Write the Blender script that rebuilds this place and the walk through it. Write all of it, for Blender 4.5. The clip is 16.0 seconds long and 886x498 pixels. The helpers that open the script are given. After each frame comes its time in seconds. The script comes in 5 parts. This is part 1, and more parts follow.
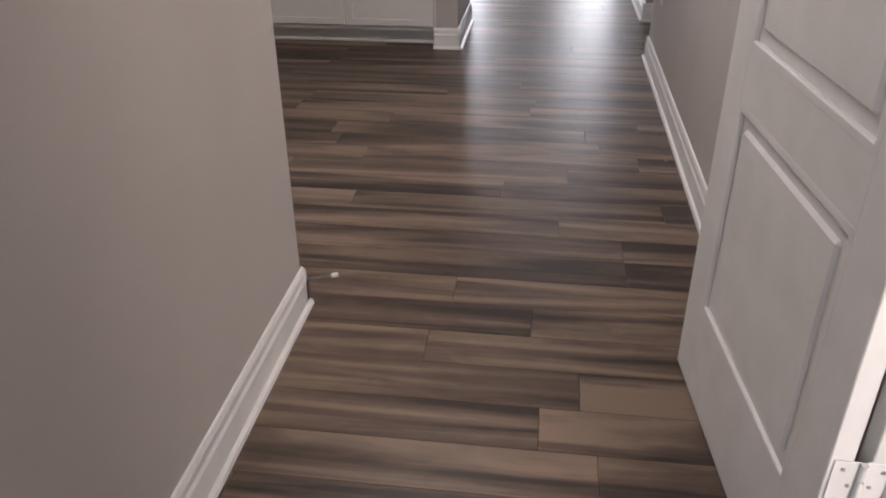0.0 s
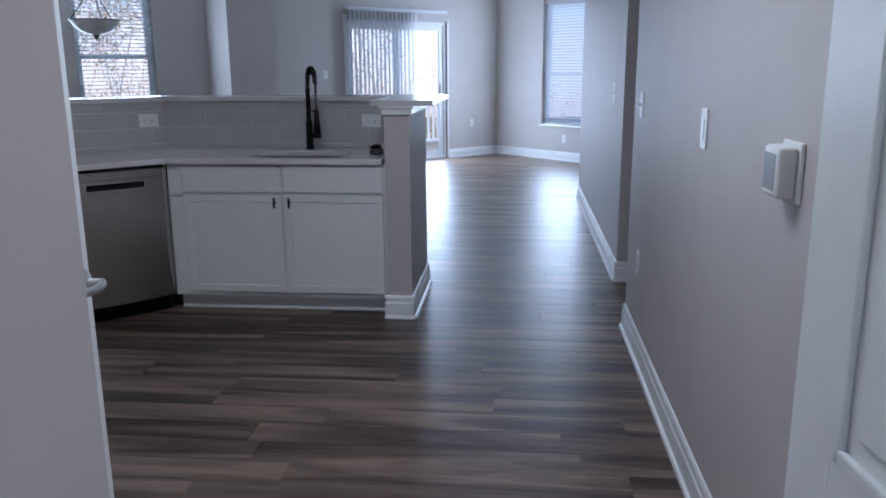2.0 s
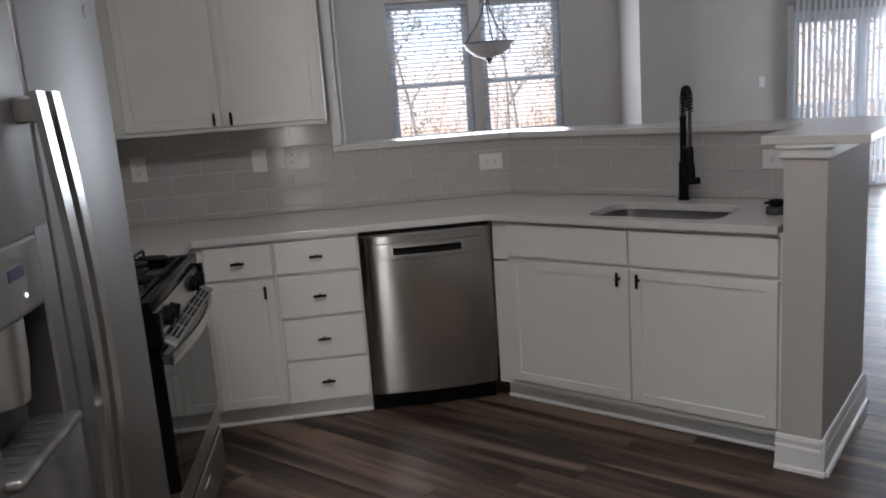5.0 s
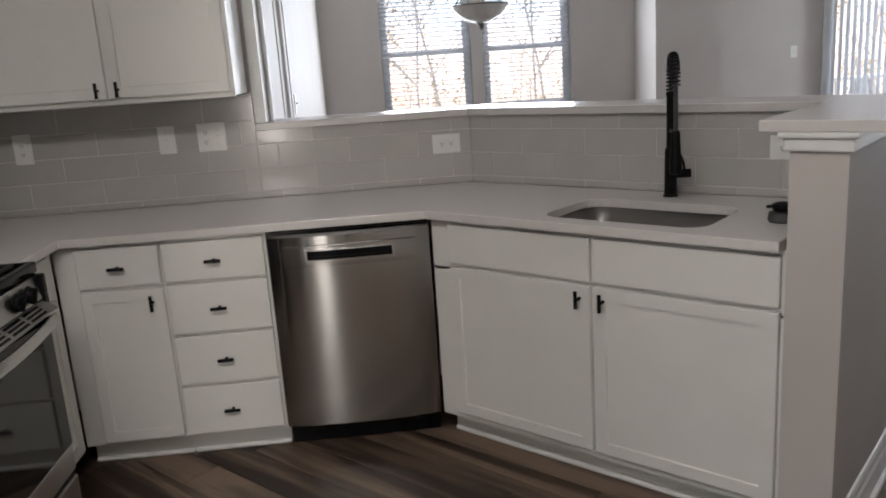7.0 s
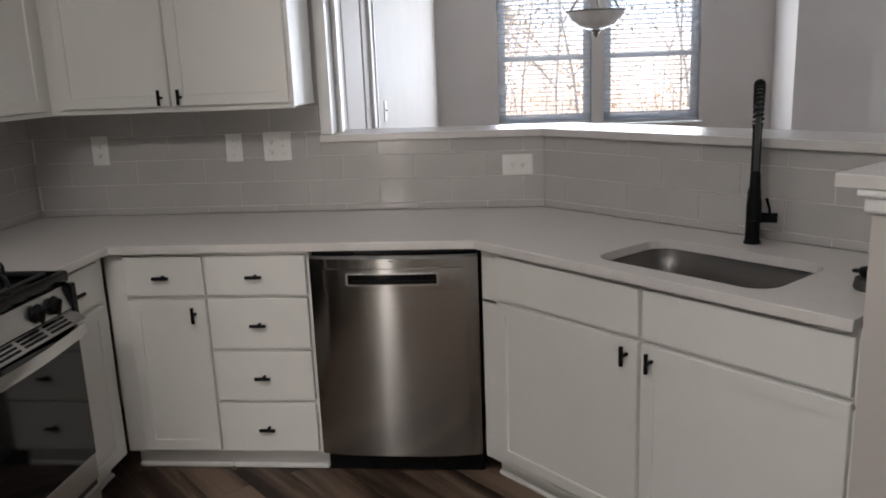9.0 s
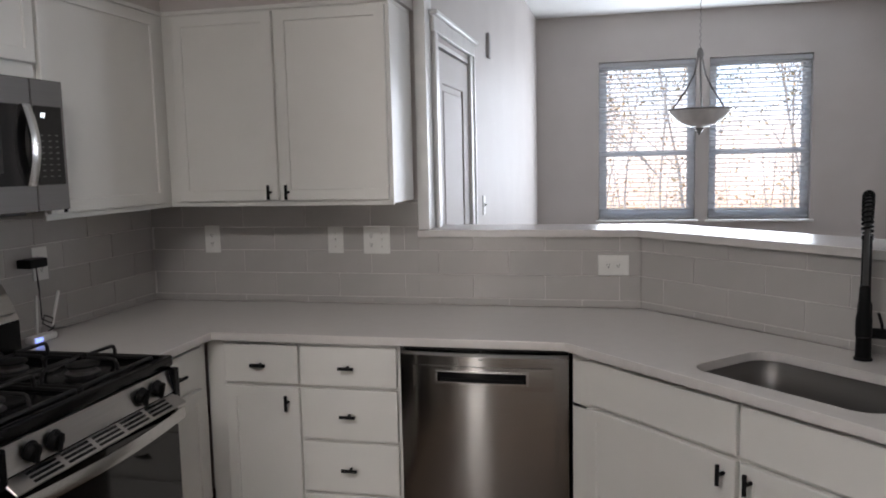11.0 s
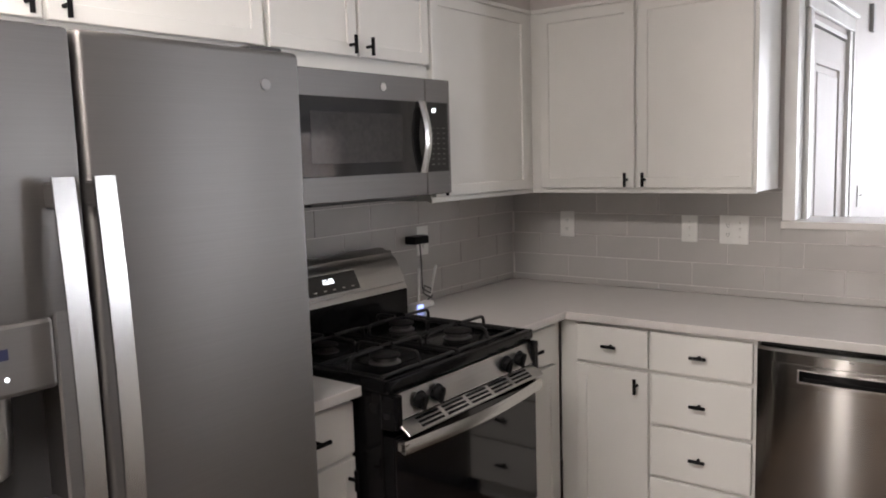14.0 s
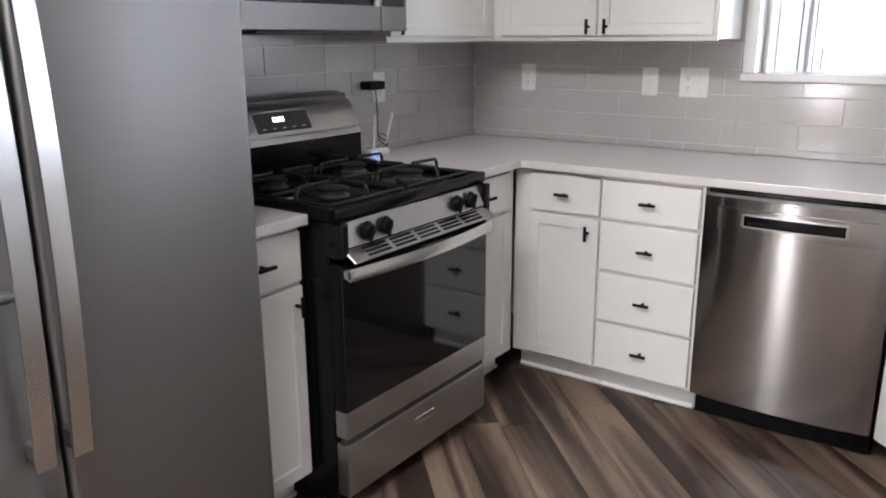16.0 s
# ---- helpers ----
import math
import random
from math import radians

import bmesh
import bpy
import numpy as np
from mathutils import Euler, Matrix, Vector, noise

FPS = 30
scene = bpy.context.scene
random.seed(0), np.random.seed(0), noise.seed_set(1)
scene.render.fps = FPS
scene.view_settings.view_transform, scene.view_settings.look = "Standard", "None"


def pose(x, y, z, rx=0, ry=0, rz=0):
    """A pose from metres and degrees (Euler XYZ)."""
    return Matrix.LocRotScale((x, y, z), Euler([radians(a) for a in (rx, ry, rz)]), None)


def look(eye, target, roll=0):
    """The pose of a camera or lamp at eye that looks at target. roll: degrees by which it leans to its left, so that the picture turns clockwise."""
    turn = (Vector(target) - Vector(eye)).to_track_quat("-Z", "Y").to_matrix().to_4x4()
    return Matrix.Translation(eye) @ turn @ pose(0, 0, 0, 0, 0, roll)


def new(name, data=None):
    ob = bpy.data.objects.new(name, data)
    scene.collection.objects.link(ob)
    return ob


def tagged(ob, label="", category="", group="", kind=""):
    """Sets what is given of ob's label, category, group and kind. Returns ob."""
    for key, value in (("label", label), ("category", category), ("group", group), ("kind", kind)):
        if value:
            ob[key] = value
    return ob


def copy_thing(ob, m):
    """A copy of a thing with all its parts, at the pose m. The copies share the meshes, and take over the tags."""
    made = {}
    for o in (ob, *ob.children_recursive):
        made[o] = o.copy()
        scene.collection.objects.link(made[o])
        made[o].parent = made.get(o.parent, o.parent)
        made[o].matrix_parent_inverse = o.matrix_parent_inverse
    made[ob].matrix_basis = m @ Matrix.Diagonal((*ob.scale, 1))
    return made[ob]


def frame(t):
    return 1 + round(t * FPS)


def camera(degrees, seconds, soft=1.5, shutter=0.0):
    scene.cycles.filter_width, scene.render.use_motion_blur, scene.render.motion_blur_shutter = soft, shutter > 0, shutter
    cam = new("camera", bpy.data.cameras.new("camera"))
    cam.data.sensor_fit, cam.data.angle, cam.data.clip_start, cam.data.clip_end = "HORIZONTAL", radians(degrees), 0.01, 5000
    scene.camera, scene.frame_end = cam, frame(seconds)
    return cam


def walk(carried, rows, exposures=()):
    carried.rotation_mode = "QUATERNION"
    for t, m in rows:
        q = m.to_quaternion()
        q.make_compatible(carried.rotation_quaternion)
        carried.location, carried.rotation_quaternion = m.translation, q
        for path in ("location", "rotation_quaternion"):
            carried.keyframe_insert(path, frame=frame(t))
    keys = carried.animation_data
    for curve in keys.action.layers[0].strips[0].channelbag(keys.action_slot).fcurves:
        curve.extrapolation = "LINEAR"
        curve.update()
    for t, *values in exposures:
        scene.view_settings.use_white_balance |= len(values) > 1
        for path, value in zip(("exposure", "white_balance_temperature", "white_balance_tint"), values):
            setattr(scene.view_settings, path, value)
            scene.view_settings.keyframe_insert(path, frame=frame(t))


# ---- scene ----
cam = camera(59.0, 16.0, soft=1.9)
PATH = [
    (0, (-0.161, 0.292, 1.365), (-0.392, 2.019, 0.384), -0.3),
    (0.5, (-0.132, 0.397, 1.392), (-0.393, 2.190, 0.546), -0.0),
    (1, (-0.141, 0.566, 1.371), (-0.429, 2.442, 0.743), -0.1),
    (1.5, (-0.178, 0.802, 1.407), (-0.405, 2.727, 0.915), -0.2),
    (2, (-0.137, 1.056, 1.412), (-0.325, 2.995, 0.959), -0.4),
    (2.5, (-0.095, 1.287, 1.432), (-0.374, 3.216, 0.988), -0.6),
    (3, (-0.113, 1.509, 1.436), (-0.501, 3.422, 1.003), -1.1),
    (3.5, (-0.149, 1.711, 1.452), (-0.740, 3.573, 1.021), -1.8),
    (4, (-0.165, 1.955, 1.455), (-1.145, 3.650, 1.054), -3.1),
    (4.2, (-0.152, 2.047, 1.476), (-1.229, 3.686, 1.083), -3.6),
    (6.3, (-0.136, 3.020, 1.452), (-1.397, 4.519, 1.045), -4.4),
    (6.5, (-0.150, 3.070, 1.449), (-1.412, 4.563, 1.026), -4.3),
    (7, (-0.256, 3.234, 1.432), (-1.525, 4.710, 0.974), -3.9),
    (7.5, (-0.317, 3.364, 1.445), (-1.589, 4.829, 0.967), -3.7),
    (8, (-0.293, 3.481, 1.446), (-1.617, 4.893, 0.942), -3.6),
    (8.2, (-0.263, 3.533, 1.450), (-1.632, 4.903, 0.949), -3.4),
    (10.3, (-0.171, 3.638, 1.529), (-1.809, 4.739, 1.204), -1.4),
    (10.5, (-0.178, 3.634, 1.529), (-1.829, 4.723, 1.237), -1.3),
    (11, (-0.172, 3.628, 1.532), (-1.856, 4.684, 1.307), -1.3),
    (11.5, (-0.161, 3.613, 1.537), (-1.886, 4.607, 1.341), -1.5),
    (12, (-0.144, 3.591, 1.544), (-1.935, 4.460, 1.355), -1.8),
    (12.5, (-0.130, 3.577, 1.553), (-1.984, 4.301, 1.356), -1.9),
    (13, (-0.131, 3.556, 1.552), (-2.037, 4.127, 1.348), -1.8),
    (13.5, (-0.123, 3.545, 1.543), (-2.069, 3.954, 1.331), -2.0),
    (14, (-0.118, 3.538, 1.534), (-2.087, 3.802, 1.301), -1.7),
    (14.5, (-0.107, 3.548, 1.505), (-2.078, 3.722, 1.215), -0.8),
    (15, (-0.098, 3.567, 1.446), (-2.057, 3.737, 1.082), -0.7),
    (15.5, (-0.090, 3.583, 1.410), (-2.025, 3.815, 0.957), -0.7),
    (16, (-0.096, 3.599, 1.384), (-1.999, 3.921, 0.861), -0.3),
]
walk(cam, [(t, look(eye, target, roll)) for t, eye, target, roll in PATH], exposures=[
    (0.0, 0.20, 6750, 20), (0.5, 0.20, 6450, 18), (1.0, -0.04, 6050, 15), (1.6, -0.16, 5350, 13), (2.5, -0.20, 5120, 13), (4.0, -0.15, 5750, 13),
    (6.5, 0.40, 6450, 12), (8.0, 0.46, 6500, 12), (10.5, 0.42, 6350, 14), (12.0, 0.40, 6400, 14), (12.5, 0.50, 6750, 16), (13.0, 0.88, 6850, 17), (14.0, 0.96, 6650, 16), (16.0, 1.58, 6050, 15)])
# daylight: overcast sky outside the windows, soft low sun
world = bpy.data.worlds.new("world")
scene.world = world
world.use_nodes = True
wn = world.node_tree.nodes
sky = wn.new("ShaderNodeTexSky")
sky.sky_type, sky.sun_disc = "NISHITA", False
sky.sun_elevation, sky.sun_rotation = radians(61), radians(156)
sky.dust_density, sky.air_density = 0.6, 1.0
wn["Background"].inputs[1].default_value = 0.15
world.node_tree.links.new(sky.outputs[0], wn["Background"].inputs[0])

KM = pose(-3.974, 4.412, 0, 0, 0, 45)      # kitchen corner: x along the dishwasher wall, y out through it
RM = KM @ pose(0, 0, 0, 0, 0, 90)          # range wall: x towards the corner, y into the wall


def kpt(u, w, z=0.0):
    return KM @ Vector((u, w, z))


def lamp_area(m, w, h, power, colour):
    data = bpy.data.lights.new("window_light", "AREA")
    data.shape, data.size, data.size_y, data.energy, data.color = "RECTANGLE", w, h, power, colour
    ob = new("window_light", data)
    ob.matrix_world = m
    return ob


# sky light in the window openings
SKYC = (0.86, 0.93, 1.0)
lamp_area(KM @ pose(2.87, 4.478, 1.66, -90, 0, 0), 1.90, 1.46, 54, SKYC)
lamp_area(KM @ pose(7.98, 4.478, 1.02, -90, 0, 0), 0.56, 1.8, 60, SKYC)
lamp_area(KM @ pose(9.378, 3.03, 1.40, -90, 0, -90), 0.9, 1.75, 58, SKYC)
# assumed unseen daylight, open entry behind the camera and side room; two ceiling lights
lamp_area(pose(-0.2, -1.24, 1.05, 90, 0, 0), 0.9, 2.0, 8, SKYC)
lamp_area(pose(1.39, -0.40, 1.35, 0, 90, 0), 1.5, 1.0, 72, (1.0, 0.94, 0.87))


def ceiling_lamp(x, y, power, w, h, turn):
    data = bpy.data.lights.new("ceiling_lamp_light", "AREA")
    data.shape, data.size, data.size_y, data.energy, data.color = "RECTANGLE", w, h, power, (1.0, 0.955, 0.905)
    ob = new("ceiling_lamp_light", data)
    ob.matrix_world = pose(x, y, 2.752, 0, 0, turn)


ceiling_lamp(-0.80, 3.05, 33, 1.2, 0.30, 45)
# hall lamp added as weak fill, no such light in view
ceiling_lamp(-0.2, 0.75, 1.0, 0.26, 0.26, 0)
sun = new("sun", bpy.data.lights.new("sun", "SUN"))
sun.data.energy, sun.data.angle, sun.data.color = 5.0, radians(6), (1.0, 0.95, 0.88)
sun.matrix_world = look((0, 0, 0), (0.35, 0.8, -1.57))

# ---- materials ----


def mat(name, c1, c2=None, rough=0.5, metal=0.0, scale=6.0, bump=0.0, bscale=60.0, stretch=(1, 1, 1), coat=0.0, rvar=0.0, fac=(0.35, 0.65), spec=0.5, aniso=0.0, turn=0.0):
    m = bpy.data.materials.new(name)
    m.use_nodes = True
    nt = m.node_tree
    b = nt.nodes["Principled BSDF"]
    b.inputs["Roughness"].default_value, b.inputs["Metallic"].default_value = rough, metal
    b.inputs["Coat Weight"].default_value = coat
    b.inputs["Specular IOR Level"].default_value = spec
    b.inputs["Anisotropic"].default_value, b.inputs["Anisotropic Rotation"].default_value = aniso, turn
    tc, mp = nt.nodes.new("ShaderNodeTexCoord"), nt.nodes.new("ShaderNodeMapping")
    mp.inputs["Scale"].default_value = stretch
    nt.links.new(tc.outputs["Object"], mp.inputs[0])
    n1 = nt.nodes.new("ShaderNodeTexNoise")
    n1.inputs["Scale"].default_value, n1.inputs["Detail"].default_value = scale, 5
    nt.links.new(mp.outputs[0], n1.inputs["Vector"])
    ramp = nt.nodes.new("ShaderNodeMapRange")
    ramp.inputs[1].default_value, ramp.inputs[2].default_value = fac
    nt.links.new(n1.outputs["Fac"], ramp.inputs[0])
    mix = nt.nodes.new("ShaderNodeMix")
    mix.data_type = "RGBA"
    mix.inputs["A"].default_value = (*c1, 1)
    mix.inputs["B"].default_value = (*(c2 or c1), 1)
    nt.links.new(ramp.outputs[0], mix.inputs["Factor"])
    nt.links.new(mix.outputs["Result"], b.inputs["Base Color"])
    if rvar:
        rr = nt.nodes.new("ShaderNodeMapRange")
        rr.inputs[3].default_value, rr.inputs[4].default_value = rough - rvar, rough + rvar
        nt.links.new(n1.outputs["Fac"], rr.inputs[0])
        nt.links.new(rr.outputs[0], b.inputs["Roughness"])
    if bump:
        n2, bp = nt.nodes.new("ShaderNodeTexNoise"), nt.nodes.new("ShaderNodeBump")
        n2.inputs["Scale"].default_value, n2.inputs["Detail"].default_value = bscale, 3
        bp.inputs["Strength"].default_value, bp.inputs["Distance"].default_value = bump, 0.002
        nt.links.new(mp.outputs[0], n2.inputs["Vector"])
        nt.links.new(n2.outputs["Fac"], bp.inputs["Height"])
        nt.links.new(bp.outputs[0], b.inputs["Normal"])
    return m


def emit(name, c, s):
    m = bpy.data.materials.new(name)
    m.use_nodes = True
    b = m.node_tree.nodes["Principled BSDF"]
    b.inputs["Base Color"].default_value = (*c, 1)
    b.inputs["Emission Color"].default_value, b.inputs["Emission Strength"].default_value = (*c, 1), s
    return m


def glass(name, tint=(1, 1, 1), rough=0.0):
    m = bpy.data.materials.new(name)
    m.use_nodes = True
    b = m.node_tree.nodes["Principled BSDF"]
    b.inputs["Base Color"].default_value = (*tint, 1)
    b.inputs["Transmission Weight"].default_value, b.inputs["Roughness"].default_value, b.inputs["IOR"].default_value = 1, rough, 1.02
    return m


WALL = mat("wall_paint", (0.50, 0.465, 0.44), (0.53, 0.495, 0.47), 0.55, scale=2.5, bump=0.12, bscale=220)
CEIL = mat("ceiling_paint", (0.80, 0.80, 0.79), (0.76, 0.76, 0.75), 0.8, scale=3, bump=0.15, bscale=150)
TRIM = mat("white_trim_paint", (0.80, 0.80, 0.78), (0.74, 0.74, 0.72), 0.32, scale=9, bump=0.03, bscale=40)
CAB = mat("cabinet_paint", (0.74, 0.735, 0.70), (0.715, 0.71, 0.675), 0.33, scale=5, bump=0.04, bscale=50)
CABIN = mat("cabinet_gap", (0.30, 0.29, 0.27), (0.24, 0.23, 0.22), 0.6)
QUARTZ = mat("quartz", (0.66, 0.64, 0.615), (0.635, 0.615, 0.59), 0.22, scale=22, bump=0.01, bscale=200, rvar=0.04)
STEEL = mat("brushed_steel", (0.50, 0.495, 0.475), (0.44, 0.435, 0.415), 0.14, 1.0, scale=2, stretch=(2, 2, 300), aniso=0.9, turn=0.25)
RSTEEL = mat("range_steel", (0.50, 0.49, 0.475), (0.45, 0.44, 0.425), 0.30, 1.0, scale=2, stretch=(2, 2, 300), aniso=0.6, turn=0.25)
# copy of the slate steel, colour darkened to offset bright reflections on the microwave
MSTEEL = mat("microwave_steel", (0.165, 0.158, 0.152), (0.150, 0.144, 0.138), 0.42, 0.92, scale=2, stretch=(2, 2, 300), aniso=0.5, turn=0.25)
STEELD = mat("slate_steel", (0.225, 0.217, 0.210), (0.213, 0.205, 0.198), 0.46, 0.92, scale=2, stretch=(2, 2, 300), aniso=0.6, turn=0.25)
SATIN = mat("satin_nickel", (0.55, 0.53, 0.50), (0.48, 0.46, 0.44), 0.28, 1.0, scale=20)
CHROME = mat("handle_steel", (0.68, 0.675, 0.66), (0.60, 0.60, 0.59), 0.27, 1.0, scale=2, stretch=(300, 300, 2))
BLACK = mat("black_metal", (0.005, 0.005, 0.0055), (0.008, 0.008, 0.0085), 0.45, 0.0, scale=15, bump=0.03, spec=0.10)
ENAMEL = mat("black_enamel", (0.004, 0.004, 0.0045), (0.007, 0.007, 0.0075), 0.16, 0.0, scale=8, rvar=0.05, spec=0.16)
IRON = mat("cast_iron", (0.007, 0.007, 0.007), (0.012, 0.0115, 0.0115), 0.42, 0.0, scale=40, bump=0.2, bscale=180, spec=0.40)
DGLASS = mat("black_glass", (0.006, 0.006, 0.007), (0.009, 0.009, 0.010), 0.06, 0.0, scale=4)
SENSOR = mat("grey_plastic", (0.44, 0.43, 0.42), (0.40, 0.39, 0.38), 0.45, scale=12)
SCREEN = mat("oven_screen", (0.030, 0.029, 0.028), (0.022, 0.021, 0.021), 0.10, 0.0, scale=60)
PLASTIC = mat("white_plastic", (0.80, 0.80, 0.77), (0.76, 0.76, 0.73), 0.35, scale=12)
def brushed(m):
    """Sets the grain of a brushed metal level, all round the thing."""
    nt = m.node_tree
    tg = nt.nodes.new("ShaderNodeTangent")
    tg.direction_type, tg.axis = "RADIAL", "Z"
    nt.links.new(tg.outputs[0], nt.nodes["Principled BSDF"].inputs["Tangent"])
    return m


for steel in (STEEL, STEELD, RSTEEL, MSTEEL):
    brushed(steel)


def thin(m, weight):
    """Lets some of the light behind a thin sheet through."""
    nt = m.node_tree
    tr, mx = nt.nodes.new("ShaderNodeBsdfTranslucent"), nt.nodes.new("ShaderNodeMixShader")
    tr.inputs[0].default_value = (0.85, 0.87, 0.9, 1)
    mx.inputs[0].default_value = weight
    nt.links.new(nt.nodes["Principled BSDF"].outputs[0], mx.inputs[1])
    nt.links.new(tr.outputs[0], mx.inputs[2])
    nt.links.new(mx.outputs[0], nt.nodes["Material Output"].inputs["Surface"])
    return m


BLIND = mat("blind_slat", (0.82, 0.82, 0.82), (0.78, 0.78, 0.79), 0.45, scale=8)
thin(BLIND, 0.55)
VANE = thin(mat("blind_vane", (0.84, 0.84, 0.84), (0.80, 0.80, 0.81), 0.5, scale=8), 0.42)
DARK = mat("dark_slot", (0.03, 0.03, 0.03), (0.05, 0.05, 0.05), 0.6)
GROUT = mat("tile_grout", (0.76, 0.745, 0.72), (0.64, 0.625, 0.60), 0.8, scale=30, bump=0.1)
ALU = mat("burner_alu", (0.25, 0.245, 0.24), (0.18, 0.176, 0.172), 0.4, 0.9, scale=30)
WINF = mat("vinyl_window", (0.84, 0.84, 0.84), (0.79, 0.79, 0.79), 0.3, scale=8)
GLASS = glass("window_glass")
FROST = mat("alabaster_glass", (0.72, 0.71, 0.69), (0.55, 0.54, 0.53), 0.35, scale=9)
LED = emit("led_white", (0.85, 0.95, 1.0), 2.5)
LEDB = emit("led_blue", (0.25, 0.35, 1.0), 1.5)


def noise_random(nt, island):
    if island:
        return nt.nodes.new("ShaderNodeNewGeometry").outputs["Random Per Island"]
    return nt.nodes.new("ShaderNodeObjectInfo").outputs["Random"]


def wood(name, island):
    """Dark grey-brown vinyl plank: broad dark bands and fine grain along the board."""
    m = bpy.data.materials.new(name)
    m.use_nodes = True
    nt = m.node_tree
    N, L = nt.nodes.new, nt.links.new
    b = nt.nodes["Principled BSDF"]
    rnd = noise_random(nt, island)
    tc, off, add = N("ShaderNodeTexCoord"), N("ShaderNodeCombineXYZ"), N("ShaderNodeVectorMath")
    k = N("ShaderNodeMath")
    k.operation = "MULTIPLY"
    k.inputs[1].default_value = 37.0
    L(rnd, k.inputs[0])
    L(k.outputs[0], off.inputs[0])
    L(k.outputs[0], off.inputs[1])
    L(tc.outputs["Object"], add.inputs[0])
    L(off.outputs[0], add.inputs[1])
    outs = []
    for sc, st, det, rough in ((1.0, (0.7, 9.0, 1), 3, 0.5), (1.0, (4.0, 90.0, 1), 5, 0.6), (1.0, (9.0, 22.0, 1), 4, 0.6)):
        mp, n = N("ShaderNodeMapping"), N("ShaderNodeTexNoise")
        mp.inputs["Scale"].default_value = st
        L(add.outputs[0], mp.inputs[0])
        L(mp.outputs[0], n.inputs["Vector"])
        n.inputs["Scale"].default_value, n.inputs["Detail"].default_value, n.inputs["Roughness"].default_value = sc, det, rough
        n.inputs["Distortion"].default_value = 0.8
        outs.append(n.outputs["Fac"])
    ramp = N("ShaderNodeValToRGB")
    e = ramp.color_ramp.elements
    e[0].position, e[0].color = 0.33, (0.032, 0.0215, 0.016, 1)
    e[1].position, e[1].color = 0.66, (0.215, 0.155, 0.113, 1)
    mid = e.new(0.5)
    mid.color = (0.110, 0.076, 0.055, 1)
    s = N("ShaderNodeMath")
    s.operation = "MULTIPLY_ADD"
    s.inputs[1].default_value = 0.14
    L(outs[1], s.inputs[0])
    base = N("ShaderNodeMath")
    base.operation = "MULTIPLY_ADD"
    base.inputs[1].default_value, base.inputs[2].default_value = 1.28, -0.195
    L(outs[0], base.inputs[0])
    L(base.outputs[0], s.inputs[2])
    t = N("ShaderNodeMath")
    t.operation = "MULTIPLY_ADD"
    t.inputs[1].default_value = 0.10
    L(rnd, t.inputs[0])
    fl = N("ShaderNodeMath")
    fl.operation = "MULTIPLY_ADD"
    fl.inputs[1].default_value = 0.16
    L(outs[2], fl.inputs[0])
    L(s.outputs[0], fl.inputs[2])
    s2 = N("ShaderNodeMath")
    s2.operation = "SUBTRACT"
    s2.inputs[1].default_value = 0.155
    L(fl.outputs[0], s2.inputs[0])
    L(s2.outputs[0], t.inputs[2])
    L(t.outputs[0], ramp.inputs[0])
    L(ramp.outputs[0], b.inputs["Base Color"])
    rr = N("ShaderNodeMapRange")
    rr.inputs[3].default_value, rr.inputs[4].default_value = 0.32, 0.44
    b.inputs["Specular IOR Level"].default_value = 0.34
    L(outs[1], rr.inputs[0])
    L(rr.outputs[0], b.inputs["Roughness"])
    bp = N("ShaderNodeBump")
    bp.inputs["Strength"].default_value, bp.inputs["Distance"].default_value = 0.12, 0.001
    L(outs[1], bp.inputs["Height"])
    L(bp.outputs[0], b.inputs["Normal"])
    return m


PLANK, PLANKS = wood("vinyl_plank", False), wood("vinyl_plank_far", True)


def tile_mat():
    m = mat("grey_gloss_tile", (0.455, 0.442, 0.425), (0.49, 0.476, 0.458), 0.13, scale=4, bump=0.05, bscale=14)
    nt = m.node_tree
    hsv = nt.nodes.new("ShaderNodeHueSaturation")
    rnd, mr = nt.nodes.new("ShaderNodeObjectInfo"), nt.nodes.new("ShaderNodeMapRange")
    mr.inputs[3].default_value, mr.inputs[4].default_value = 0.975, 1.025
    nt.links.new(rnd.outputs["Random"], mr.inputs[0])
    nt.links.new(mr.outputs[0], hsv.inputs["Value"])
    mix = [n for n in nt.nodes if n.bl_idname == "ShaderNodeMix"][0]
    nt.links.new(mix.outputs["Result"], hsv.inputs["Color"])
    nt.links.new(hsv.outputs[0], nt.nodes["Principled BSDF"].inputs["Base Color"])
    return m


TILE = tile_mat()

# ---- mesh helpers ----


def bx(bm, lo, hi, bev=0.0, seg=1):
    """Adds a box between two corners, with bevelled edges."""
    c = [(a + b) / 2 for a, b in zip(lo, hi)]
    s = [abs(b - a) for a, b in zip(lo, hi)]
    r = bmesh.ops.create_cube(bm, size=1.0, matrix=Matrix.Translation(c) @ Matrix.Diagonal((*s, 1)))
    if bev:
        es = list({e for v in r["verts"] for e in v.link_edges})
        bmesh.ops.bevel(bm, geom=es, offset=min(bev, min(s) * 0.45), segments=seg, affect="EDGES", profile=0.5)
    return bm


def box(lo, hi, bev=0.0, seg=1):
    return bx(bmesh.new(), lo, hi, bev, seg)


def cyl(bm, p, q, r, r2=None, seg=16):
    """Adds a cylinder or cone from p to q."""
    p, q = Vector(p), Vector(q)
    m = Matrix.Translation((p + q) / 2) @ (q - p).to_track_quat("Z", "Y").to_matrix().to_4x4()
    bmesh.ops.create_cone(bm, cap_ends=True, segments=seg, radius1=r, radius2=r if r2 is None else r2, depth=(q - p).length, matrix=m)
    return bm


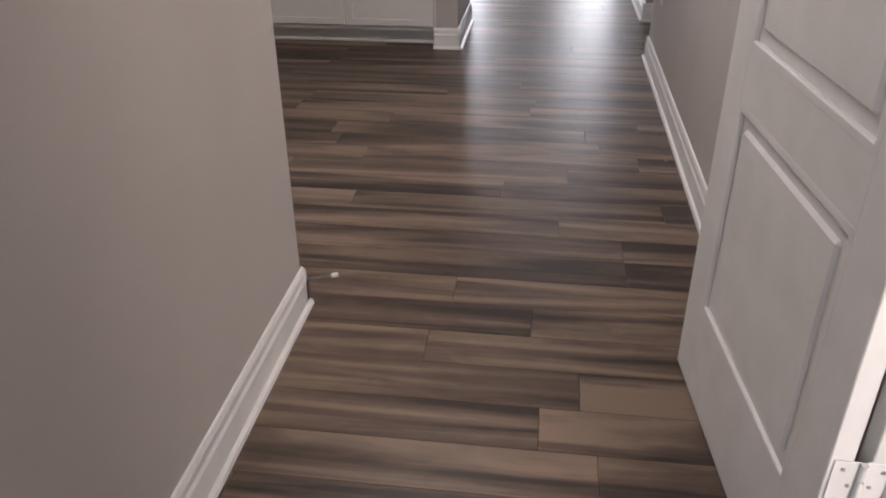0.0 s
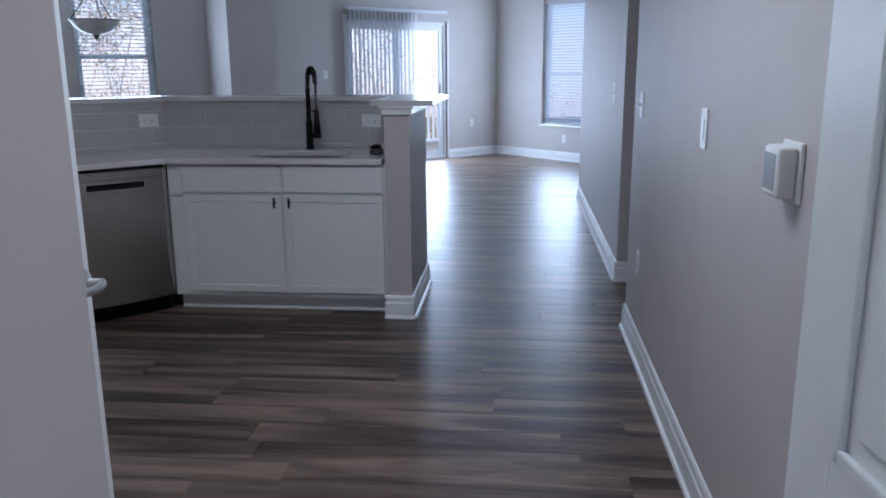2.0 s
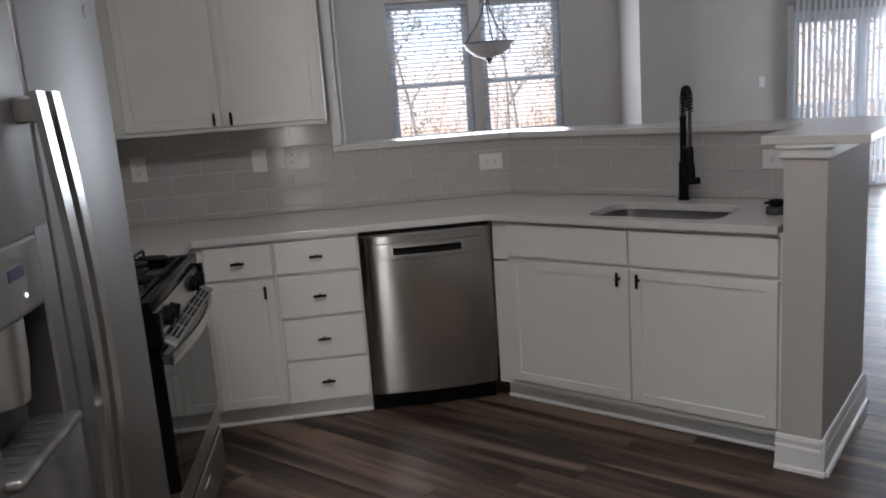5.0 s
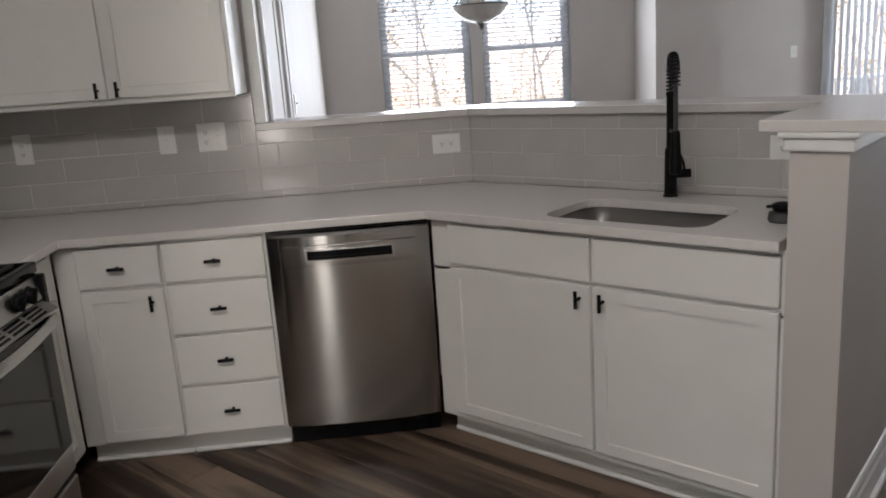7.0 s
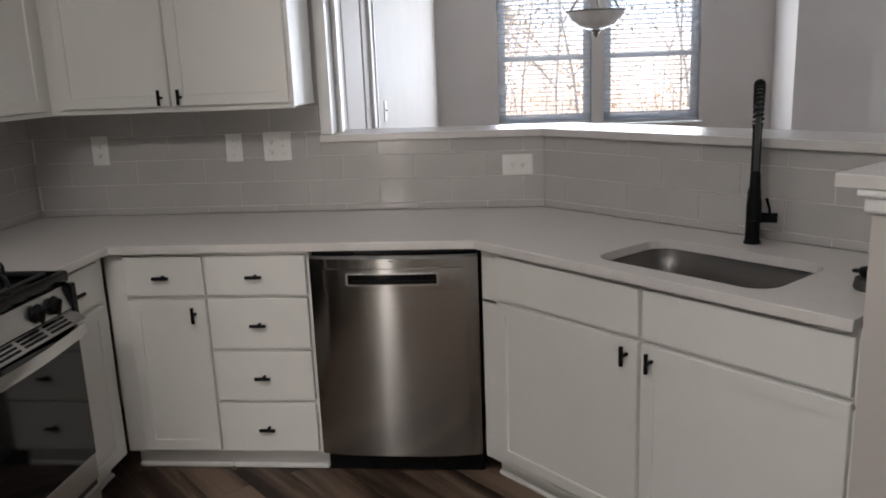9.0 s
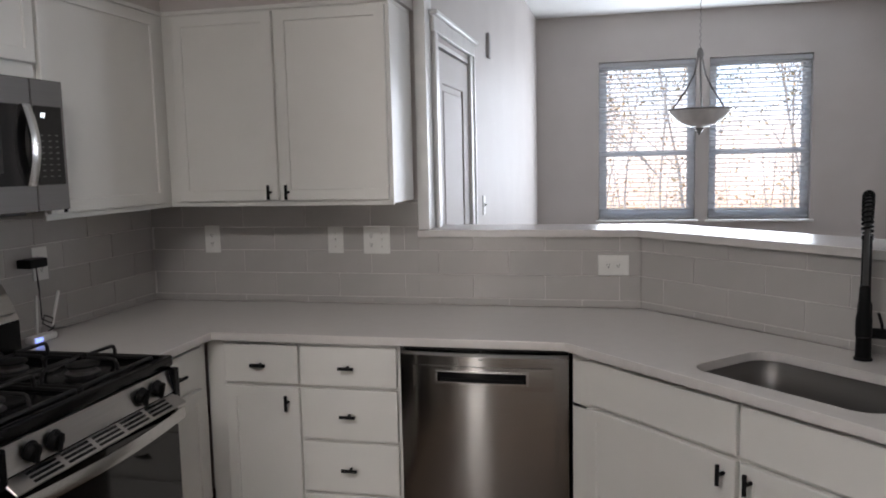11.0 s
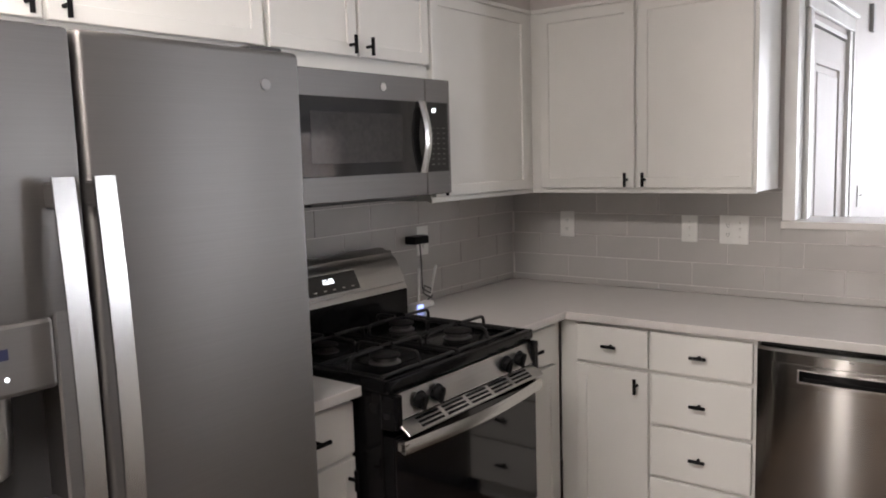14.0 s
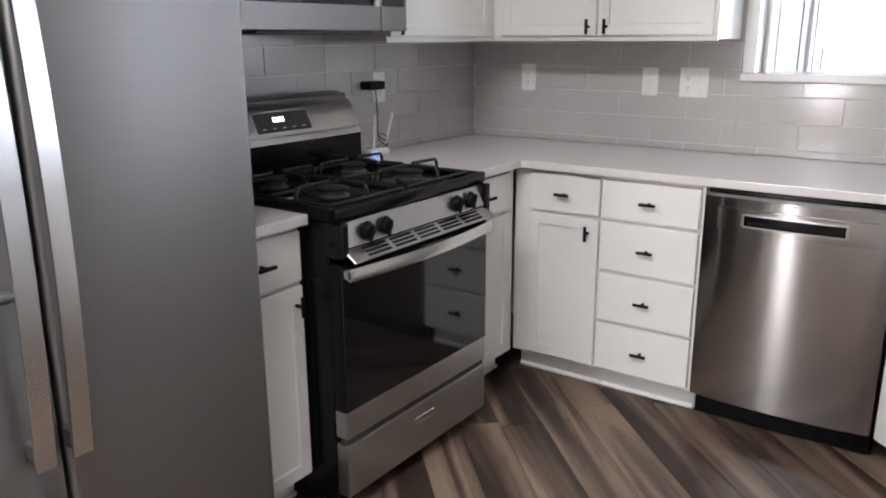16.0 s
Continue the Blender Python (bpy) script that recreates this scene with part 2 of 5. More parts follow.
def prism(points, z0, z1, bev=0.0):
    """A flat outline pulled up from z0 to z1."""
    bm = bmesh.new()
    f = bm.faces.new([bm.verts.new((x, y, z0)) for x, y in points])
    bmesh.ops.recalc_face_normals(bm, faces=[f])
    r = bmesh.ops.extrude_face_region(bm, geom=[f])
    bmesh.ops.translate(bm, vec=(0, 0, z1 - z0), verts=[v for v in r["geom"] if isinstance(v, bmesh.types.BMVert)])
    bmesh.ops.recalc_face_normals(bm, faces=bm.faces)
    if bev:
        bmesh.ops.bevel(bm, geom=[e for e in bm.edges if abs(e.verts[0].co.z - e.verts[1].co.z) < 1e-6], offset=bev, segments=2, affect="EDGES")
    return bm


def sweep(profile, a, b):
    """An outline (out, up) drawn from a to b along the floor; out is to the left of the way."""
    bm = bmesh.new()
    a, b = Vector(a), Vector(b)
    d = (b - a).normalized()
    n = Vector((-d.y, d.x, 0))
    rings = [[bm.verts.new(p + n * o + Vector((0, 0, h))) for o, h in profile] for p in (a, b)]
    k = len(profile)
    for i in range(k):
        bm.faces.new((rings[0][i], rings[0][(i + 1) % k], rings[1][(i + 1) % k], rings[1][i]))
    bm.faces.new(rings[0])
    bm.faces.new(rings[1])
    bmesh.ops.recalc_face_normals(bm, faces=bm.faces)
    return bm


def tube(path, r, seg=8):
    """A round rod through the points."""
    bm = bmesh.new()
    pts = [Vector(p) for p in path]
    rings = []
    for i, p in enumerate(pts):
        d = (pts[min(i + 1, len(pts) - 1)] - pts[max(i - 1, 0)]).normalized()
        q = d.to_track_quat("Z", "Y")
        rings.append([bm.verts.new(p + q @ Vector((r * math.cos(a), r * math.sin(a), 0))) for a in (2 * math.pi * k / seg for k in range(seg))])
    for s, e in zip(rings, rings[1:]):
        best = min(range(seg), key=lambda o: (s[0].co - e[o].co).length)
        for k in range(seg):
            bm.faces.new((s[k], s[(k + 1) % seg], e[(k + 1 + best) % seg], e[(k + best) % seg]))
    bm.faces.new(rings[0])
    bm.faces.new(rings[-1])
    bmesh.ops.recalc_face_normals(bm, faces=bm.faces)
    return bm


def lathe(profile, seg=28, at=(0, 0, 0)):
    """A turned shape from (radius, height) pairs."""
    bm = bmesh.new()
    rings = [[bm.verts.new((at[0] + r * math.cos(2 * math.pi * k / seg), at[1] + r * math.sin(2 * math.pi * k / seg), at[2] + z)) for k in range(seg)] for r, z in profile]
    for s, e in zip(rings, rings[1:]):
        for k in range(seg):
            bm.faces.new((s[k], s[(k + 1) % seg], e[(k + 1) % seg], e[k]))
    bm.faces.new(rings[0])
    bm.faces.new(rings[-1])
    bmesh.ops.recalc_face_normals(bm, faces=bm.faces)
    return bm


def mesh(name, bm, material, smooth=False):
    me = bpy.data.meshes.new(name)
    bm.to_mesh(me)
    bm.free()
    me.materials.append(material)
    if smooth:
        for p in me.polygons:
            p.use_smooth = True
        me.set_sharp_from_angle(angle=radians(35))
    return me


def part(name, bm, material, parent, label="", smooth=False, at=None):
    ob = new(name, mesh(name, bm, material, smooth))
    ob.parent = parent
    if at is not None:
        ob.matrix_basis = at
    return tagged(ob, label)


def thing(name, m, label, category, group=""):
    ob = new(name)
    ob.empty_display_size = 0.1
    ob.matrix_basis = m
    return tagged(ob, label, category, group)


def structure(name, bm, material, m=Matrix(), label="", category="", smooth=False):
    ob = new(name, mesh(name, bm, material, smooth))
    ob.matrix_basis = m
    return tagged(ob, label, category or name.split("_")[0], "", "structure")


def wall_bm(length, height, thick, openings=()):
    """A wall along x from 0, its face at y 0 and its body behind, cut by openings (x0, x1, z0, z1)."""
    bm = bmesh.new()
    x = 0.0
    for x0, x1, z0, z1 in sorted(openings):
        if x0 > x:
            bx(bm, (x, 0, 0), (x0, thick, height))
        if z0 > 0:
            bx(bm, (x0, 0, 0), (x1, thick, z0))
        if z1 < height:
            bx(bm, (x0, 0, z1), (x1, thick, height))
        x = x1
    if x < length:
        bx(bm, (x, 0, 0), (length, thick, height))
    return bm


# ---- setting ----
H = 2.86
WL = "warm grey painted drywall wall"
def plan(u, w):
    p = KM @ Vector((u, w, 0))
    return p.x, p.y


# outline of the house, along the outer faces of its walls
HOUSE = [plan(-0.13, -2.55), plan(-0.13, 0.125), plan(1.205, 0.125), plan(1.205, 4.65), plan(9.52, 4.65), plan(9.52, -2.1), (4.3, -1.32), (-2.42, -1.32)]
structure("floor", prism(HOUSE, -0.12, -0.012), DARK, label="dark subfloor under grey-brown vinyl planks", category="floor")
structure("ceiling", prism(HOUSE, H, H + 0.12), CEIL, label="flat white painted ceiling", category="ceiling")
structure("wall_range", wall_bm(3.62, H, 0.12), WALL, RM @ pose(-3.50, 0.012, 0), WL, "wall")
structure("wall_kitchen", wall_bm(1.29, H, 0.108), WALL, KM @ pose(0, 0.012, 0), WL, "wall")
structure("wall_knee_diagonal", prism([(1.29, 0.012), (2.216, 0.012), (2.267, 0.12), (1.29, 0.12)], 0, 1.205), WALL, KM, "low drywall knee wall behind the counter", "wall")
structure("wall_knee_sink", prism([(-2.4165, 5.987), (-0.873, 5.987), (-0.873, 6.10), (-2.4565, 6.10)], 0, 1.205), WALL, label="low drywall knee wall behind the sink", category="wall")
structure("wall_knee_end", box((-0.873, 5.34, 0), (-0.732, 6.105, 1.19)), WALL, label="end of the grey knee wall beside the sink", category="wall")
structure("wall_dining_left", wall_bm(4.4, H, 0.12, [(0.07, 0.83, 0, 2.06)]), WALL, KM @ pose(1.33, 0.122, 0, 0, 0, 90), WL, "wall")
structure("wall_windows", wall_bm(8.3, H, 0.15, [(0.72, 1.61, 0.92, 2.42), (1.73, 2.62, 0.92, 2.42), (5.32, 7.13, 0.015, 2.07)]), WALL, KM @ pose(1.2, 4.5, 0), WL, "wall")
structure("wall_chase", box((4.475, 3.9, 0), (5.11, 4.497, H)), WALL, KM, "boxed-out drywall chase between dining and living room", "wall")
structure("wall_living_right", wall_bm(5.5, H, 0.12, [(1.17, 2.08, 0.53, 2.38)]), WALL, KM @ pose(9.4, 4.65, 0, 0, 0, -90), WL, "wall")
structure("wall_living_near", wall_bm(3.6, H, 0.12), WALL, pose(4.2, 9.7, 0, 0, 0, 180), WL, "wall")
structure("wall_hall_far", box((0.53, 6.24, 0), (0.65, 9.70, H)), WALL, label=WL, category="wall")
structure("wall_side_hall", box((0.65, 6.243, 0), (2.3, 6.36, H)), WALL, label=WL, category="wall")
structure("wall_side_end", box((2.3, 5.16, 0), (2.42, 6.36, H)), WALL, label=WL, category="wall")
structure("wall_side_near", box((0.584, 5.16, 0), (2.3, 5.277, H)), WALL, label=WL, category="wall")
structure("wall_hall_right", wall_bm(6.48, H, 0.12, [(3.98, 4.81, 0, 2.05)]), WALL, pose(0.464, 5.28, 0, 0, 0, -90), WL, "wall")
structure("wall_hall_left", box((-0.99, -1.2, 0), (-0.872, 2.285, H)), WALL, label=WL, category="wall")
structure("wall_closet", wall_bm(1.3, H, 0.12, [(0.04, 0.60, 0, 2.05)]), WALL, pose(-0.993, 2.05, 0, 0, 0, 180), WL, "wall")
structure("wall_entry", wall_bm(1.59, H, 0.12, [(0.33, 1.25, 0, 2.08)]), WALL, pose(-0.99, -1.32, 0), label=WL, category="wall")
structure("wall_closet_back", box((-2.35, 1.2, 0), (-0.99, 1.32, H)), WALL, label=WL, category="wall")
structure("wall_closet_side", box((-2.42, 1.2, 0), (-2.3, 2.6, H)), WALL, label=WL, category="wall")
# unseen room wall, its window opening added for the side room daylight
structure("wall_room_back", wall_bm(3.3, H, 0.1, [(1.9, 2.9, 0.6, 2.1)]), WALL, pose(1.4, 2.0, 0, 0, 0, -90), WL, "wall")
structure("wall_room_side", box((0.58, 1.9, 0), (1.5, 2.0, H)), WALL, label=WL, category="wall")
structure("wall_soffit", prism([(0, 0.01), (0, -3.08), (0.30, -3.08), (0.30, -0.30), (1.285, -0.30), (1.285, 0.01)], 2.155, H - 0.004), WALL, KM, "grey drywall soffit above the wall cabinets", "wall")

BASEP = [(0, 0), (0.016, 0), (0.016, 0.088), (0.011, 0.098), (0.011, 0.118), (0.006, 0.130), (0, 0.133)]
SHOEP = [(0.0165, 0), (0.030, 0), (0.027, 0.012), (0.0165, 0.018)]


def baseboard(a, b, m=Matrix()):
    structure("baseboard", sweep(BASEP, (*a, 0), (*b, 0)), TRIM, m, "white moulded baseboard", "baseboard")
    structure("trim", sweep(SHOEP, (*a, 0), (*b, 0)), TRIM, m, "white shoe moulding on the floor", "trim")


baseboard((0.464, 1.36), (0.464, 5.293))
baseboard((0.448, 5.277), (2.3, 5.277))
baseboard((-0.872, 2.301), (-0.872, -1.2))
baseboard((-0.99, 2.285), (-0.856, 2.285))
baseboard((-0.99, 2.06), (-0.99, 2.301))
baseboard((0.53, 6.224), (0.53, 9.7))
baseboard((2.3, 6.243), (0.514, 6.243))
baseboard((-0.732, 6.12), (-0.732, 5.324))
baseboard((-0.716, 5.34), (-0.889, 5.34))
baseboard((6.45, 4.5), (5.11, 4.5), KM)
baseboard((9.4, 4.5), (8.36, 4.5), KM)
baseboard((9.4, -0.8), (9.4, 4.5), KM)
baseboard((5.11, 3.9), (4.475, 3.9), KM)
baseboard((4.475, 4.5), (1.33, 4.5), KM)


# ---- kitchen ----
def pull(parent, x, y, z, vertical=False, length=0.058):
    """Black bar knob on one post, proud of a front at y."""
    bm = bmesh.new()
    cyl(bm, (x, y, z), (x, y - 0.026, z), 0.0055, seg=12)
    d = Vector((0, 0, length / 2)) if vertical else Vector((length / 2, 0, 0))
    c = Vector((x, y - 0.028, z))
    cyl(bm, c - d, c + d, 0.0062, seg=12)
    part("handle", bm, BLACK, parent, "matte black bar handle", smooth=True)


def shaker(parent, name, x0, x1, z0, z1, y, rail=0.055, handle=None):
    """A door with a raised frame round a sunk panel; y is its back."""
    t = 0.020
    bm = box((x0, y - t, z0), (x1, y, z1))
    front = min(bm.faces, key=lambda f: f.calc_center_median().y)
    edges = list(front.edges)
    bmesh.ops.bevel(bm, geom=edges, offset=0.0025, segments=1, affect="EDGES")
    front = min((f for f in bm.faces if abs(f.normal.y) > 0.9), key=lambda f: f.calc_center_median().y)
    bmesh.ops.inset_region(bm, faces=[front], thickness=rail)
    bmesh.ops.inset_region(bm, faces=[front], thickness=0.003)
    for v in front.verts:
        v.co.y += 0.0065
    ob = part(name, bm, CAB, parent)
    if handle:
        pull(ob, handle[0], y - t, handle[1], handle[2])
    return ob


def drawer(parent, x0, x1, z0, z1, y, handle=True):
    ob = part("drawer_front", box((x0, y - 0.020, z0), (x1, y, z1), 0.004, 2), CAB, parent)
    if handle:
        pull(ob, (x0 + x1) / 2, y - 0.020, (z0 + z1) / 2)
    return ob


def base_body(parent, w, depth=0.60, kick=True, x0=0.0, sink=False):
    if sink:
        b = box((x0, -depth, 0.10), (w, -0.005, 0.70))
        bx(b, (x0, -depth, 0.69), (w, -depth + 0.02, 0.884))
        part("body", b, CAB, parent)
    else:
        part("body", box((x0, -depth, 0.10), (w, -0.005, 0.884)), CAB, parent)
    if kick:
        part("toe_kick", box((x0, -depth + 0.075, 0.004), (w, -depth + 0.10, 0.10)), CAB, parent)
        part("toe_moulding", box((x0, -depth + 0.058, 0.001), (w, -depth + 0.075, 0.020), 0.006), TRIM, parent)


G = "white kitchen base cabinets"
c = thing("base_cabinet", KM @ pose(0.62, 0, 0), "white shaker base cabinet with one drawer over one door", "cabinet", G)
base_body(c, 0.359, x0=-0.02)
drawer(c, 0.058, 0.354, 0.722, 0.868, -0.60)
shaker(c, "door", 0.058, 0.354, 0.115, 0.708, -0.60, handle=(0.312, 0.655, True))
c = thing("base_cabinet", KM @ pose(0.98, 0, 0), "white base cabinet with four stacked drawers and black pulls", "cabinet", G)
base_body(c, 0.382)
for z0, z1 in ((0.722, 0.868), (0.520, 0.710), (0.318, 0.508), (0.115, 0.306)):
    drawer(c, 0.006, 0.372, z0, z1, -0.60)
c = thing("base_cabinet", RM @ pose(-1.046, 0, 0), "narrow white base cabinet between range and corner", "cabinet", G)
base_body(c, 0.424)
drawer(c, 0.008, 0.368, 0.722, 0.868, -0.60)
shaker(c, "door", 0.008, 0.368, 0.115, 0.708, -0.60, handle=(0.045, 0.655, True))
c = thing("base_cabinet", RM @ pose(-2.13, 0, 0), "narrow white base cabinet between refrigerator and range", "cabinet", G)
base_body(c, 0.312)
drawer(c, 0.008, 0.304, 0.722, 0.868, -0.60)
shaker(c, "door", 0.008, 0.304, 0.115, 0.708, -0.60, handle=(0.275, 0.655, True))
c = thing("base_cabinet", pose(-2.155, 5.98, 0), "wide white sink base cabinet with two shaker doors", "cabinet", G)
base_body(c, 1.276, x0=0.005, sink=True)
for x0, x1, hx in ((0.095, 0.676, 0.640), (0.690, 1.262, 0.726)):
    drawer(c, x0, x1, 0.722, 0.868, -0.60, handle=False)
    shaker(c, "door", x0, x1, 0.130, 0.708, -0.60, handle=(hx, 0.665, True))


def upper(m, w, z0, z1, doors, label, bottom_lip=True, depth=0.305, under=0.0):
    c = thing("wall_cabinet", m, label, "cabinet", "white kitchen wall cabinets")
    part("body", box((0, -depth, z0 - under), (w, -0.004, z1), 0.002), CAB, c)
    if bottom_lip:
        part("light_rail", box((0, -depth - 0.004, z0 - 0.006), (w, -depth + 0.012, z0 + 0.012), 0.002), CAB, c)
    part("top_moulding", box((0, -depth - 0.006, z1), (w, -0.004, z1 + 0.018), 0.003), CAB, c)
    for x0, x1, hx in doors:
        shaker(c, "door", x0, x1, z0 + 0.016, z1 - 0.008, -depth, handle=(hx, z0 + 0.050, True) if hx else None)
    return c


upper(KM @ pose(0.3, 0, 0), 0.97, 1.370, 2.137, [(0.058, 0.492, 0.462), (0.506, 0.955, 0.538)], "white shaker wall cabinet with two doors")
upper(RM @ pose(-1.046, 0, 0), 0.7445, 1.370, 2.137, [(0.006, 0.672, 0.040)], "white corner wall cabinet beside the microwave")
upper(RM @ pose(-1.806, 0, 0), 0.757, 1.850, 2.137, [(0.008, 0.372, 0.338), (0.384, 0.750, 0.418)], "short white wall cabinet above the microwave", False, under=0.044)
upper(RM @ pose(-3.05, 0, 0), 1.24, 1.850, 2.137, [(0.010, 0.60, 0.566), (0.612, 1.23, 0.650)], "short white wall cabinet above the refrigerator", False)

# worktops
BEND_F, BEND_B = (-2.139, 5.335), (-2.411, 5.975)


def worktop(outline, hole, z0, z1):
    bm = bmesh.new()
    edges = []
    for loop in (outline, hole):
        vs = [bm.verts.new((x, y, z1)) for x, y in loop]
        edges += [bm.edges.new((vs[i], vs[(i + 1) % len(vs)])) for i in range(len(vs))] if vs else []
    bmesh.ops.triangle_fill(bm, edges=edges, use_beauty=True)
    top = list(bm.faces)
    r = bmesh.ops.extrude_face_region(bm, geom=top)
    bmesh.ops.translate(bm, vec=(0, 0, z0 - z1), verts=[v for v in r["geom"] if isinstance(v, bmesh.types.BMVert)])
    bmesh.ops.recalc_face_normals(bm, faces=bm.faces)
    return bm


def rounded(cx, cy, hx, hy, r, n=6):
    pts = []
    for k, (sx, sy) in enumerate(((1, 1), (-1, 1), (-1, -1), (1, -1))):
        for i in range(n + 1):
            a = math.pi / 2 * (k + i / n)
            pts.append((cx + sx * (hx - r) + r * math.cos(a), cy + sy * (hy - r) + r * math.sin(a)))
    return pts


def kxy(u, w):
    p = kpt(u, w)
    return p.x, p.y


SX, SY, SHX, SHY = -1.415, 5.592, 0.282, 0.176
outline = [kxy(0.001, -1.046), kxy(0.645, -1.046), kxy(0.645, -0.645), BEND_F, (-0.891, 5.335), (-0.891, 5.974), BEND_B, kxy(0.001, -0.001)]
t = thing("countertop", pose(0, 0, 0), "pale speckled quartz countertop with an undermount sink cutout", "countertop")
ob = part("slab", worktop(outline, rounded(SX, SY, SHX, SHY, 0.075), 0.885, 0.915), QUARTZ, t)
bev = ob.modifiers.new("bevel", "BEVEL")
bev.width, bev.segments, bev.limit_method, bev.angle_limit = 0.003, 2, "ANGLE", radians(50)
t = thing("countertop", RM @ pose(-2.13, 0, 0), "small piece of pale quartz countertop beside the range", "countertop")
part("slab", box((0, -0.645, 0.885), (0.314, -0.001, 0.915), 0.003, 2), QUARTZ, t)


def basin():
    """Steel bowl with rounded corners, under the cutout."""
    bm = bmesh.new()
    rings = []
    for grow, z in ((0.006, 0.8845), (0.004, 0.80), (-0.004, 0.73), (-0.030, 0.712)):
        rings.append([bm.verts.new((x, y, z)) for x, y in rounded(SX, SY, SHX + grow, SHY + grow, 0.078 + grow)])
    for a, b in zip(rings, rings[1:]):
        for k in range(len(a)):
            bm.faces.new((a[k], a[(k + 1) % len(a)], b[(k + 1) % len(a)], b[k]))
    bm.faces.new(rings[-1])
    bmesh.ops.recalc_face_normals(bm, faces=bm.faces)
    for f in bm.faces:
        f.normal_flip()
    return bm


s = thing("kitchen_sink", pose(0, 0, 0), "undermount brushed stainless steel single-bowl sink", "sink")
ob = part("bowl", basin(), STEELD, s, smooth=True)
sol = ob.modifiers.new("solid", "SOLIDIFY")
sol.thickness, sol.offset = 0.002, 1
part("drain", lathe([(0.044, 0.7125), (0.044, 0.7165), (0.034, 0.7165), (0.030, 0.714)], 24, (SX, SY + 0.04, 0)), CHROME, s, "polished steel drain")

# raised bar ledge and its end cap
t = thing("bar_ledge", pose(0, 0, 0), "pale quartz ledge on top of the bent knee wall", "ledge")
lz0, lz1 = 1.208, 1.238
bendx = 5.953 - (5.93 - 0.022) * math.sqrt(2)
bendb = 6.25 - (5.93 + 0.26) * math.sqrt(2)
pts = [kxy(1.285, -0.022), (bendx, 5.953), (-0.945, 5.953), (-0.945, 5.312), (-0.600, 5.312), (-0.600, 6.25), (bendb, 6.25), kxy(1.285, 0.26)]
ob = part("slab", worktop(pts, [], lz0, lz1), QUARTZ, t)
bev = ob.modifiers.new("bevel", "BEVEL")
bev.width, bev.segments, bev.limit_method, bev.angle_limit = 0.003, 2, "ANGLE", radians(50)
mould = bmesh.new()
for g, z0, z1 in ((0.026, 1.192, 1.208), (0.014, 1.158, 1.193)):
    bx(mould, (-0.873 - g, 5.34 - g, z0), (-0.732 + g, 6.105 + g, z1), 0.005, 2)
structure("trim_cap", mould, TRIM, label="white stepped moulding under the ledge end", category="trim")


